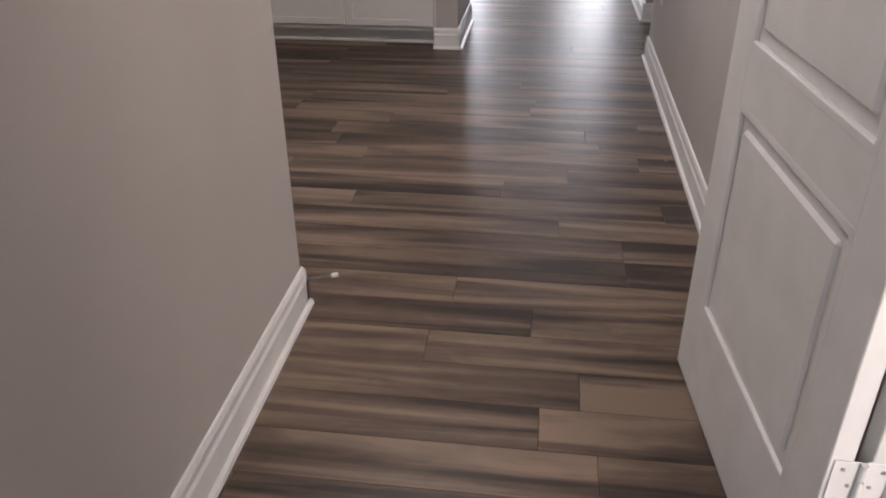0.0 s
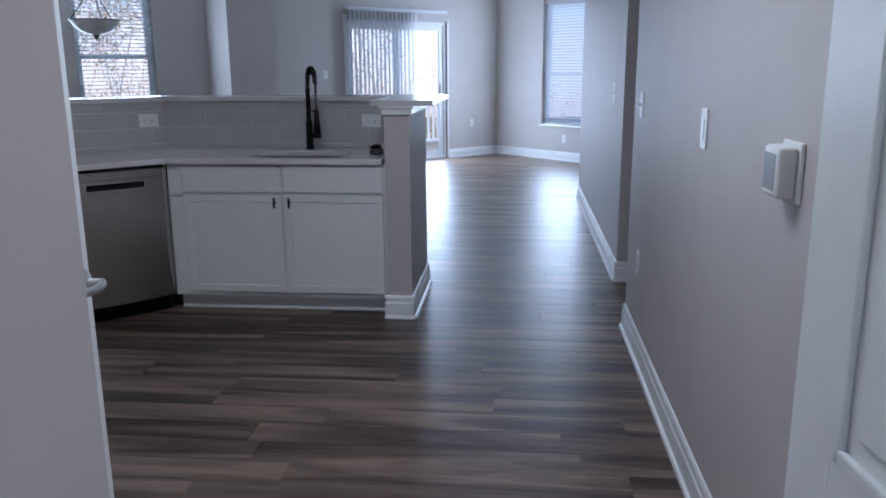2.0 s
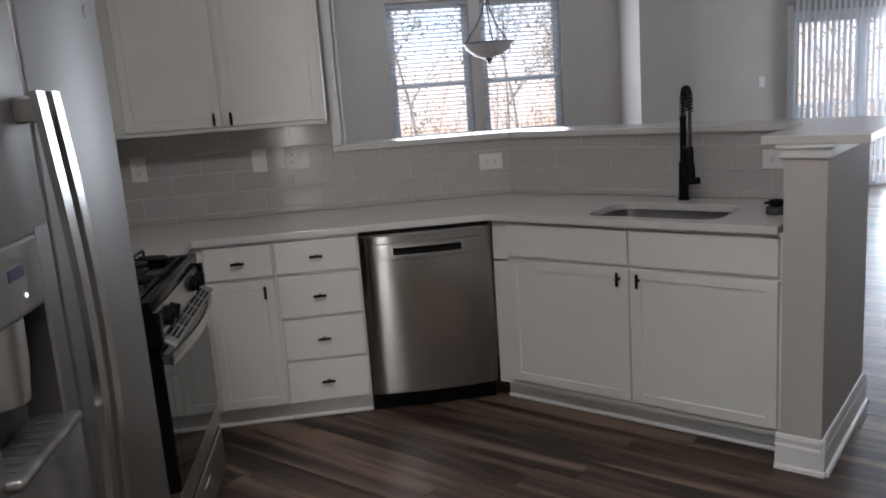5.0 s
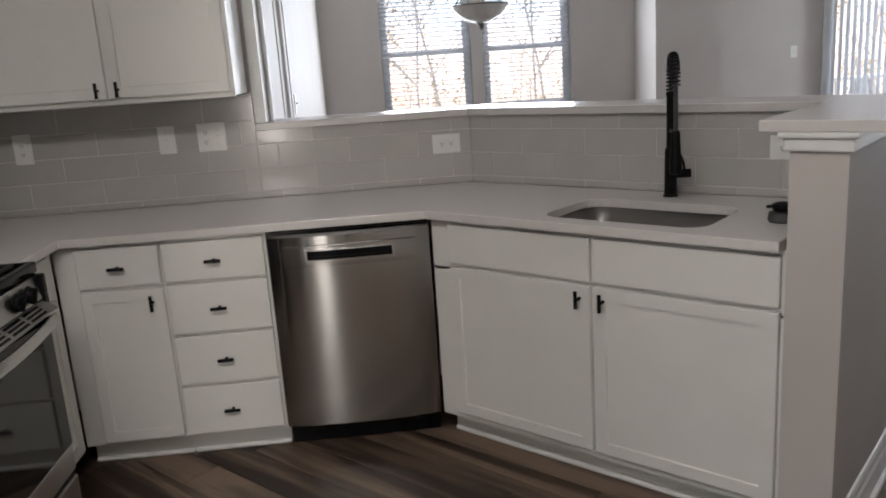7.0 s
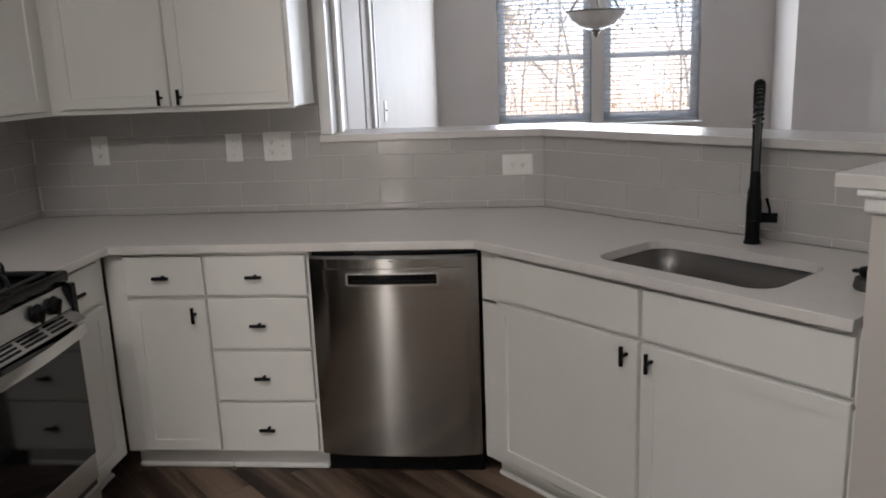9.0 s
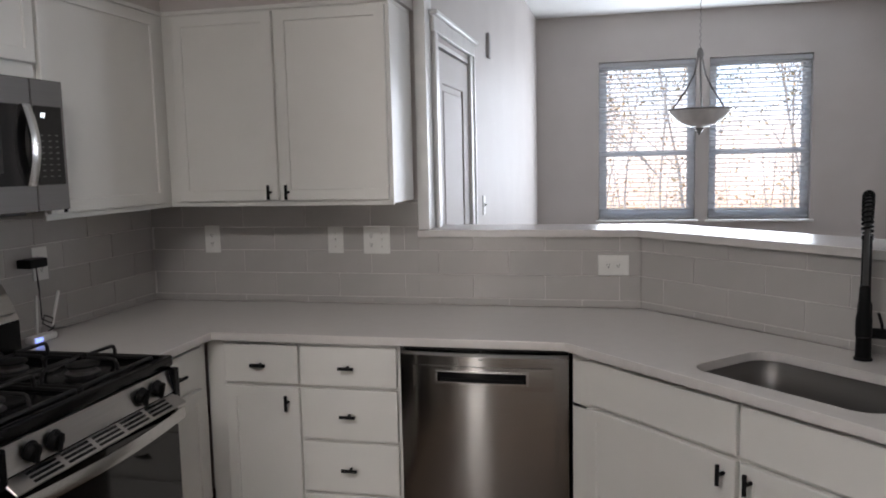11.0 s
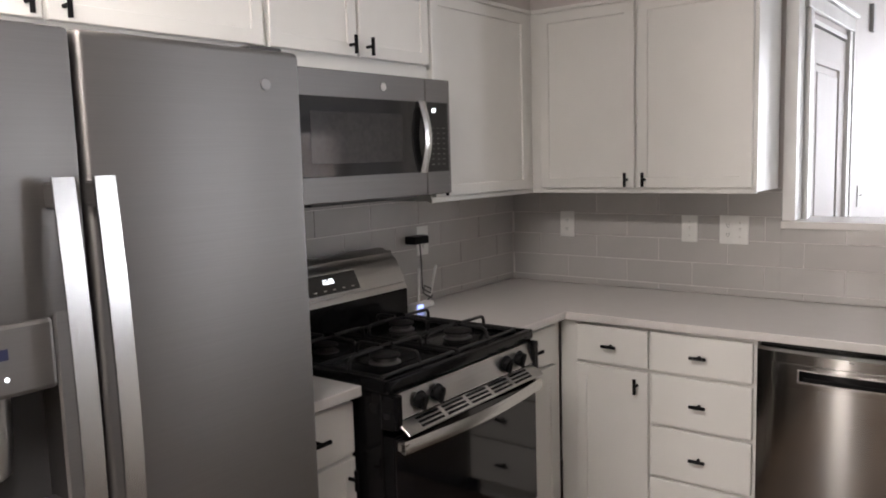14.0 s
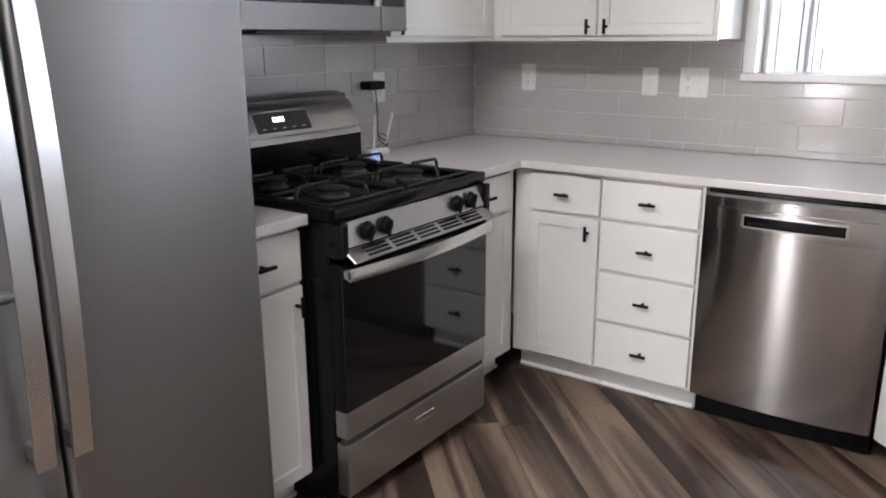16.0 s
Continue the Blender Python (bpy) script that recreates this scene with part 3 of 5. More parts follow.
# dishwasher
def dishwasher(m):
    d = thing("dishwasher", m, "stainless steel dishwasher with a recessed pocket handle", "dishwasher")
    w = 0.598
    part("body", box((0.004, -0.585, 0.10), (w - 0.004, -0.03, 0.872)), DARK, d)
    z0, z1, yf, yb = 0.112, 0.866, -0.632, -0.59
    n, prof = 40, []
    for i in range(n + 1):
        a = 2 * i / n - 1
        roll = max(0.0, abs(a) - 0.80) / 0.20
        prof.append((w / 2 + a * (w / 2 - 0.003), yf - 0.022 * (1 - a * a) + 0.006 * roll ** 2))

    def bowed(x):
        a = (x - w / 2) / (w / 2 - 0.003)
        return yf - 0.022 * (1 - a * a) + 0.006 * (max(0.0, abs(a) - 0.80) / 0.20) ** 2

    door = bmesh.new()
    rings = []
    for x, y in prof:
        rings.append([door.verts.new(p) for p in ((x, y + 0.004, z0), (x, y, z0 + 0.005), (x, y, z1 - 0.010), (x, y + 0.008, z1), (x, yb, z1), (x, yb, z0))])
    for a, b in zip(rings, rings[1:]):
        for k in range(6):
            door.faces.new((a[k], a[(k + 1) % 6], b[(k + 1) % 6], b[k]))
    door.faces.new(rings[0])
    door.faces.new(rings[-1])
    bmesh.ops.recalc_face_normals(door, faces=door.faces)
    ob = part("door", door, STEEL, d, smooth=True)

    def bowed_strip(x0, x1, za, zb, proud, back, step=14):
        """A strip that follows the bow of the door."""
        bm = bmesh.new()
        rs = []
        for i in range(step + 1):
            x = x0 + (x1 - x0) * i / step
            y = bowed(x)
            e = 0.003 if 0 < i < step else 0.0
            rs.append([bm.verts.new(p) for p in ((x, y - proud, za + 0.003), (x, y - proud - e * 0.3, (za + zb) / 2), (x, y - proud, zb - 0.003), (x, y + back, zb), (x, y + back, za))])
        for p, q in zip(rs, rs[1:]):
            for k in range(5):
                bm.faces.new((p[k], p[(k + 1) % 5], q[(k + 1) % 5], q[k]))
        bm.faces.new(rs[0])
        bm.faces.new(rs[-1])
        bmesh.ops.recalc_face_normals(bm, faces=bm.faces)
        return bm

    hx0, hx1, hz0, hz1 = 0.145, 0.455, 0.766, 0.806
    band = bowed_strip(0.055, w - 0.055, 0.742, 0.824, 0.0065, 0.002)
    part("handle_band", band, STEEL, ob, "brushed steel handle band", smooth=True)
    part("handle_rim", bowed_strip(hx0 - 0.008, hx1 + 0.008, hz0 - 0.007, hz1 + 0.005, 0.0095, 0.001), CHROME, ob, "bright rim round the pocket", smooth=True)
    # raised strip, its black colour stands for shade inside the pocket
    part("pocket", bowed_strip(hx0, hx1, hz0, hz1, 0.0115, 0.001), ENAMEL, ob, "dark strip standing for the shaded handle pocket", smooth=True)
    part("lip", bowed_strip(hx0 + 0.012, hx1 - 0.012, hz0 + 0.002, hz0 + 0.020, 0.0145, 0.001), BLACK, ob, "dark grip lip of the pocket", smooth=True)
    yf = bowed(w / 2)
    part("badge", box((0.290, yf - 0.0012, 0.846), (0.306, yf - 0.0002, 0.850)), DARK, ob, "small dark badge")
    part("toe_kick", box((0.004, -0.545, 0.006), (w - 0.004, -0.53, 0.11)), ENAMEL, d, "black toe kick")
    part("top_gap", box((0.004, -0.59, 0.868), (w - 0.004, -0.05, 0.8835)), ENAMEL, d, "black strip under the countertop")


dishwasher(KM @ pose(1.366, 0, 0))


# range
def text(body, size, m, material, parent, name="lettering", label=""):
    cu = bpy.data.curves.new(name, "FONT")
    cu.body, cu.size, cu.extrude, cu.align_x, cu.align_y = body, size, 0.0004, "CENTER", "CENTER"
    tmp = new(name, cu)
    me = bpy.data.meshes.new_from_object(tmp.evaluated_get(bpy.context.evaluated_depsgraph_get()))
    bpy.data.objects.remove(tmp)
    me.materials.clear()
    me.materials.append(material)
    ob = new(name, me)
    ob.parent, ob.matrix_basis = parent, m
    return tagged(ob, label)


FACE = pose(0, 0, 0, 90, 0, 0)


def gas_range(m):
    w = 0.757
    r = thing("gas_range", m, "stainless and black freestanding gas range with four burners", "stove")
    part("body", box((0.004, -0.70, 0.02), (w - 0.004, -0.03, 0.895), 0.004), ENAMEL, r, "black side panels")
    top = part("cooktop", box((0, -0.735, 0.895), (w, -0.02, 0.922), 0.010, 2), ENAMEL, r, "glossy black cooktop", smooth=True)
    for lo, hi in (((0.0, -0.735, 0.905), (0.022, -0.03, 0.934)), ((w - 0.022, -0.735, 0.905), (w, -0.03, 0.934)), ((0.0, -0.738, 0.900), (w, -0.712, 0.9345))):
        part("rim", box(lo, hi, 0.006, 2), ENAMEL, top, smooth=True)
    # slanted control panel
    bm = bmesh.new()
    ring = [[(x, -0.735, 0.893), (x, -0.752, 0.824), (x, -0.70, 0.824), (x, -0.70, 0.893)] for x in (0.03, w - 0.03)]
    vs = [[bm.verts.new(p) for p in q] for q in ring]
    for k in range(4):
        bm.faces.new((vs[0][k], vs[0][(k + 1) % 4], vs[1][(k + 1) % 4], vs[1][k]))
    bm.faces.new(vs[0])
    bm.faces.new(vs[1])
    bmesh.ops.recalc_face_normals(bm, faces=bm.faces)
    panel = part("control_panel", bm, RSTEEL, r, "stainless control panel")
    for x in (0.0, w - 0.031):
        part("end_cap", box((x, -0.758, 0.796), (x + 0.031, -0.70, 0.897), 0.006, 2), ENAMEL, panel, "black end cap")
    for x in (0.115, 0.195, w - 0.195, w - 0.115):
        k = lathe([(0.027, 0), (0.027, 0.005), (0.023, 0.008), (0.021, 0.020), (0.018, 0.023)], 24)
        bx(k, (-0.0065, -0.024, 0.006), (0.0065, 0.024, 0.031), 0.003)
        part("knob", k, BLACK, panel, "black burner knob", smooth=True, at=pose(x, -0.7435, 0.859, 104, 0, 0))
    # oven door
    door = bmesh.new()
    z0, z1, yf = 0.246, 0.778, -0.745
    bx(door, (0.006, yf, z0), (w - 0.006, yf + 0.045, z0 + 0.085), 0.004, 2)
    d = part("oven_door", door, RSTEEL, r, "stainless oven door")
    part("door_core", box((0.006, yf + 0.002, z0 + 0.084), (w - 0.006, yf + 0.045, z1), 0.004, 2), ENAMEL, d, "black enamel door body")
    part("oven_glass", box((0.007, yf - 0.003, z0 + 0.087), (w - 0.007, yf + 0.004, z1 - 0.006), 0.002), DGLASS, d, "black glass oven window")
    part("frame_line", box((0.075, yf - 0.0036, z0 + 0.12), (w - 0.075, yf - 0.0028, z1 - 0.085)), DGLASS, d, "inner black glass window")
    bar = bmesh.new()
    n = 14
    prof = []
    for i in range(n + 1):
        x = 0.012 + (w - 0.024) * i / n
        prof.append((x, yf - 0.030 - 0.028 * math.sin(math.pi * i / n)))
    rings = []
    for x, y in prof:
        rings.append([bar.verts.new(p) for p in ((x, y, 0.734), (x, y + 0.012, 0.737), (x, y + 0.012, 0.767), (x, y, 0.771), (x, y - 0.004, 0.753))])
    for a, b in zip(rings, rings[1:]):
        for k in range(5):
            bar.faces.new((a[k], a[(k + 1) % 5], b[(k + 1) % 5], b[k]))
    bar.faces.new(rings[0])
    bar.faces.new(rings[-1])
    bmesh.ops.recalc_face_normals(bar, faces=bar.faces)
    part("oven_handle", bar, CHROME, d, "bowed stainless oven handle", smooth=True)
    for x in (0.012, w - 0.034):
        part("handle_bracket", box((x, yf - 0.034, 0.738), (x + 0.022, yf + 0.002, 0.766), 0.003), CHROME, d)
    vm = pose(0, -0.765, 0.802, 35, 0, 0)
    vent = part("vent_strip", box((0.02, -0.026, -0.003), (w - 0.02, 0.024, 0.003), 0.001), RSTEEL, r, "stainless vent strip with black slots", at=vm)
    for i in range(5):
        x = 0.085 + i * 0.121
        for y in (-0.018, -0.004, 0.010):
            part("slot", box((x, y, 0.0028), (x + 0.103, y + 0.0085, 0.0038)), ENAMEL, vent)
    badge = lathe([(0.014, 0), (0.014, 0.002), (0.011, 0.003)], 20)
    part("badge", badge, SATIN, d, "round plain metal badge", at=pose(w / 2, yf - 0.001, z0 + 0.045, 90, 0, 0))
    # drawer
    dr = bmesh.new()
    bx(dr, (0.006, yf, 0.055), (w - 0.006, yf + 0.045, 0.224), 0.004, 2)
    drw = part("storage_drawer", dr, RSTEEL, r, "stainless storage drawer")
    part("drawer_grip", box((w / 2 - 0.055, yf - 0.003, 0.150), (w / 2 + 0.055, yf + 0.002, 0.180), 0.002), CHROME, drw, "recessed bright drawer grip")
    # shadow in the grip drawn as a thin dark strip
    part("grip_shadow", box((w / 2 - 0.050, yf - 0.0042, 0.169), (w / 2 + 0.050, yf - 0.0028, 0.176)), DARK, drw)
    # dark filler gives the gap over the drawer its shade
    part("drawer_gap", box((0.008, yf + 0.008, 0.222), (w - 0.008, yf + 0.03, 0.248)), DARK, r, "dark strip standing for shade in the gap above the drawer")
    for x in (0.05, w - 0.05):
        part("foot", cyl(bmesh.new(), (x, -0.64, 0), (x, -0.64, 0.06), 0.018), DARK, r)
    # back guard with a leaning display face
    bm = bmesh.new()
    prof = [(-0.030, 0.925), (-0.165, 0.925), (-0.165, 1.030), (-0.198, 1.045), (-0.135, 1.170), (-0.105, 1.190), (-0.030, 1.190)]
    vs = [[bm.verts.new((x, y, z)) for y, z in prof] for x in (0.0, w)]
    k = len(prof)
    for i in range(k):
        bm.faces.new((vs[0][i], vs[0][(i + 1) % k], vs[1][(i + 1) % k], vs[1][i]))
    bm.faces.new(vs[0])
    bm.faces.new(vs[1])
    bmesh.ops.recalc_face_normals(bm, faces=bm.faces)
    bmesh.ops.bevel(bm, geom=[e for e in bm.edges if min(v.co.z for v in e.verts) > 1.03], offset=0.024, segments=4, affect="EDGES")
    back = part("back_guard", bm, RSTEEL, r, "brushed stainless back guard", smooth=True)
    part("back_riser", box((0.004, -0.180, 0.918), (w - 0.004, -0.164, 1.036), 0.003), ENAMEL, back, "black riser behind the burners")
    pm = pose(0.365, -0.1665, 1.108, -26.7, 0, 0)
    part("bezel", box((-0.131, -0.0015, -0.042), (0.131, 0.003, 0.042), 0.002), RSTEEL, back, "bright display bezel", at=pm)
    part("display", box((-0.125, -0.003, -0.036), (0.125, 0.003, 0.036), 0.002), DGLASS, back, "black glass clock display", at=pm)
    text("12:28", 0.024, pm @ pose(-0.02, -0.0036, 0.008, 90, 0, 0), LED, back, "clock_digits", "white lit clock digits")
    for i in range(5):
        part("key_mark", box((-0.10 + i * 0.045, -0.0036, -0.024), (-0.085 + i * 0.045, -0.003, -0.021)), SATIN, back, at=pm)
    # burners and grates
    for bxp, byp, br in ((0.19, -0.305, 0.036), (0.565, -0.305, 0.042), (0.19, -0.555, 0.045), (0.565, -0.555, 0.045)):
        burner = part("burner", lathe([(br + 0.004, 0.9225), (br + 0.004, 0.926), (br - 0.008, 0.930), (br - 0.004, 0.942)], 26, (bxp, byp, 0)), ALU, r, "aluminium burner ring", smooth=True)
        part("burner_cap", lathe([(br + 0.002, 0.9425), (br + 0.003, 0.949), (br - 0.008, 0.953)], 26, (bxp, byp, 0)), IRON, burner, "black burner cap", smooth=True)
    for gx0, gx1 in ((0.035, 0.365), (0.392, 0.722)):
        low, top = 0.932, 0.970
        g = part("grate", tube([(gx0, -0.68, low), (gx1, -0.68, low)], 0.0065), IRON, r, "black cast iron grate", smooth=True)
        cx = (gx0 + gx1) / 2
        rods = [[(gx0, -0.195, low), (gx1, -0.195, low)], [(gx0, -0.68, low), (gx0, -0.195, low)], [(gx1, -0.68, low), (gx1, -0.195, low)], [(gx0, -0.43, low), (gx1, -0.43, low)]]
        for cy, y0, y1 in ((-0.555, -0.68, -0.43), (-0.305, -0.43, -0.195)):
            for ex, ey, ix, iy in ((gx0, cy, cx - 0.024, cy), (gx1, cy, cx + 0.024, cy), (cx, y0, cx, cy - 0.024), (cx, y1, cx, cy + 0.024)):
                sx, sy = ix - ex, iy - ey
                n = math.hypot(sx, sy)
                sx, sy = sx / n, sy / n
                rods.append([(ex, ey, low), (ex + sx * 0.002, ey + sy * 0.002, top - 0.014), (ex + sx * 0.008, ey + sy * 0.008, top - 0.004), (ex + sx * 0.018, ey + sy * 0.018, top), (ix, iy, top + 0.001)])
        for rod in rods:
            part("grate_bar", tube(rod, 0.0058), IRON, g, smooth=True)
        for x in (gx0, gx1):
            for y in (-0.68, -0.43, -0.195):
                part("grate_foot", cyl(bmesh.new(), (x, y, 0.921), (x, y, 0.934), 0.007, seg=8), IRON, g)


gas_range(RM @ pose(-1.806, 0, 0))


def microwave(m):
    w, z0, z1, yf = 0.757, 1.404, 1.805, -0.405
    o = thing("microwave", m, "stainless over-the-range microwave with a black glass door", "microwave")
    part("body", box((0.002, -0.375, z0), (w - 0.002, -0.006, z1), 0.003), MSTEEL, o)
    dx = 0.615
    d = bmesh.new()
    bx(d, (0.0, yf, z0), (dx, yf + 0.030, z0 + 0.085), 0.003)
    bx(d, (0.0, yf, z1 - 0.085), (dx, yf + 0.030, z1), 0.003)
    bx(d, (0.0, yf + 0.0005, z0 + 0.08), (0.030, yf + 0.030, z1 - 0.08))
    bx(d, (dx - 0.03, yf + 0.0005, z0 + 0.08), (dx, yf + 0.030, z1 - 0.08))
    door = part("door", d, MSTEEL, o, "slate steel door frame")
    part("window", box((0.026, yf - 0.002, z0 + 0.080), (dx - 0.004, yf + 0.02, z1 - 0.080), 0.002), DGLASS, door, "black glass door window")
    part("screen", box((0.070, yf - 0.0026, z0 + 0.120), (dx - 0.130, yf - 0.0018, z1 - 0.125)), SCREEN, door, "perforated window screen")
    part("badge", lathe([(0.013, 0), (0.013, 0.002), (0.010, 0.003)], 20), SATIN, door, "round plain metal badge", at=pose(0.40, yf, z1 - 0.040, 90, 0, 0))
    h = bmesh.new()
    rs = []
    for i in range(13):
        k = i / 12
        z, y = z0 + 0.078 + (z1 - z0 - 0.156) * k, yf - 0.012 - 0.026 * math.sin(math.pi * k)
        rs.append([h.verts.new(p) for p in ((dx - 0.046, y + 0.004, z), (dx - 0.034, y, z), (dx - 0.016, y, z), (dx - 0.010, y + 0.004, z), (dx - 0.012, y + 0.014, z), (dx - 0.044, y + 0.014, z))])
    for p, q in zip(rs, rs[1:]):
        for k in range(6):
            h.faces.new((p[k], p[(k + 1) % 6], q[(k + 1) % 6], q[k]))
    h.faces.new(rs[0])
    h.faces.new(rs[-1])
    bmesh.ops.recalc_face_normals(h, faces=h.faces)
    part("handle_bracket", box((dx - 0.042, yf - 0.014, z1 - 0.092), (dx - 0.014, yf, z1 - 0.080), 0.002), CHROME, door)
    part("handle_bracket", box((dx - 0.042, yf - 0.014, z0 + 0.080), (dx - 0.014, yf, z0 + 0.092), 0.002), CHROME, door)
    part("handle", h, CHROME, door, "bowed stainless handle", smooth=True)
    cp = part("control_panel", box((dx + 0.003, yf, z0), (w, yf + 0.030, z1), 0.003), MSTEEL, o, "control panel")
    part("key_glass", box((dx + 0.008, yf - 0.002, z0 + 0.080), (w - 0.014, yf + 0.01, z1 - 0.080), 0.002), DGLASS, cp, "black touch panel")
    text("PF", 0.022, pose(dx + 0.045, yf - 0.0026, z1 - 0.110, 90, 0, 0), LED, cp, "display_letters", "white lit letters")
    for i in range(8):
        for j in range(3):
            part("key_mark", box((dx + 0.028 + j * 0.032, yf - 0.0027, z0 + 0.105 + i * 0.018), (dx + 0.040 + j * 0.032, yf - 0.0022, z0 + 0.1075 + i * 0.018)), MSTEEL, cp)
    part("grille", box((0.10, -0.36, z0 - 0.010), (0.62, -0.06, z0 + 0.001), 0.003), DARK, o, "dark vent grille underneath")


microwave(RM @ pose(-1.806, 0, 0))


def fridge_handle(x, parent):
    bm = bmesh.new()
    z0, z1, n = 0.628, 1.520, 16
    rings = []
    for i in range(n + 1):
        t = i / n
        z = z0 + (z1 - z0) * t
        y = -0.846 - 0.024 * math.sin(math.pi * t)
        rings.append([bm.verts.new(p) for p in ((x - 0.019, y, z), (x + 0.019, y, z), (x + 0.015, y + 0.014, z), (x - 0.015, y + 0.014, z))])
    for a, b in zip(rings, rings[1:]):
        for k in range(4):
            bm.faces.new((a[k], a[(k + 1) % 4], b[(k + 1) % 4], b[k]))
    bm.faces.new(rings[0])
    bm.faces.new(rings[-1])
    bmesh.ops.recalc_face_normals(bm, faces=bm.faces)
    h = part("handle", bm, CHROME, parent, "long bowed stainless handle", smooth=True)
    for z in (z0 + 0.028, z1 - 0.03):
        part("standoff", box((x - 0.013, -0.842, z - 0.022), (x + 0.013, -0.800, z + 0.022), 0.004), STEELD, h, "dark handle mount")


def refrigerator(m):
    w, yd, yb, ztop = 0.908, -0.803, -0.728, 1.770
    o = thing("refrigerator", m, "slate steel side-by-side refrigerator with a water dispenser", "refrigerator")
    part("body", box((0.006, -0.720, 0.02), (w - 0.006, -0.03, ztop - 0.012), 0.006), STEELD, o, "dark grey cabinet body")
    gap = 0.397
    right = part("door", box((gap + 0.004, yd, 0.085), (w, yb, ztop), 0.014, 3), STEELD, o, smooth=True)
    fridge_handle(gap + 0.014, right)
    part("badge", lathe([(0.014, 0), (0.014, 0.002), (0.011, 0.003)], 24), STEELD, right, "round plain metal badge", at=pose(w - 0.100, yd + 0.001, ztop - 0.072, 90, 0, 0))
    a0, a1, z0, z1 = 0.075, 0.325, 0.945, 1.285
    left = bmesh.new()
    bx(left, (0, yd, 0.085), (gap - 0.004, yb, z0), 0.010, 2)
    bx(left, (0, yd, z1), (gap - 0.004, yb, ztop), 0.010, 2)
    bx(left, (0, yd, z0 - 0.014), (a0, yb, z1 + 0.014), 0.004)
    bx(left, (a1, yd, z0 - 0.014), (gap - 0.004, yb, z1 + 0.014), 0.004)
    left = part("door", left, STEELD, o, smooth=True)
    fridge_handle(gap - 0.058, left)
    disp = part("dispenser", box((a0 - 0.006, yb - 0.012, z0 - 0.01), (a1 + 0.006, yb - 0.004, z1 + 0.01)), DARK, left, "recessed ice and water dispenser")
    part("dispenser_panel", box((a0 + 0.002, yd - 0.004, 1.168), (a1 - 0.002, yd + 0.022, z1 + 0.004), 0.008, 2), STEELD, left, "slate dispenser control panel")
    part("dispenser_screen", box((a0 + 0.11, yd - 0.0055, 1.232), (a0 + 0.17, yd - 0.004, 1.250)), emit("screen_navy", (0.015, 0.018, 0.05), 0.2), left, "small navy blue screen")
    part("dispenser_dot", cyl(bmesh.new(), (a0 + 0.165, yd - 0.0055, 1.200), (a0 + 0.165, yd - 0.004, 1.200), 0.0035, seg=10), LED, left, "white indicator light")
    part("chute", lathe([(0.052, 1.168), (0.050, 1.10), (0.043, 1.035), (0.036, 1.03)], 24, (a0 + 0.135, yd + 0.050, 0)), RSTEEL, left, "brushed ice chute of the dispenser", smooth=True)
    tray = part("drip_tray", box((a0 - 0.012, yd - 0.024, 0.945), (a1 + 0.016, yd + 0.06, 0.964), 0.009, 3), ALU, left, "grey drip tray with slots", smooth=True)
    for i in range(7):
        part("tray_slot", box((a0 + 0.022 + i * 0.031, yd - 0.004, 0.9630), (a0 + 0.036 + i * 0.031, yd + 0.048, 0.965)), DARK, tray)
    part("toe_grille", box((0.02, -0.71, 0.012), (w - 0.02, -0.67, 0.085)), DARK, o, "dark toe grille")
    for x in (0.02, w - 0.11):
        part("hinge_cover", box((x, -0.77, ztop - 0.012), (x + 0.09, -0.69, ztop + 0.012), 0.005, 2), DARK, o, "dark top hinge cover")
    # dark filler between the doors stands for the shade there
    part("door_gap", box((gap - 0.004, yd + 0.03, 0.09), (gap + 0.004, yb, ztop - 0.004)), DARK, o, "dark strip standing for shade between the doors")


refrigerator(RM @ pose(-3.040, 0, 0))


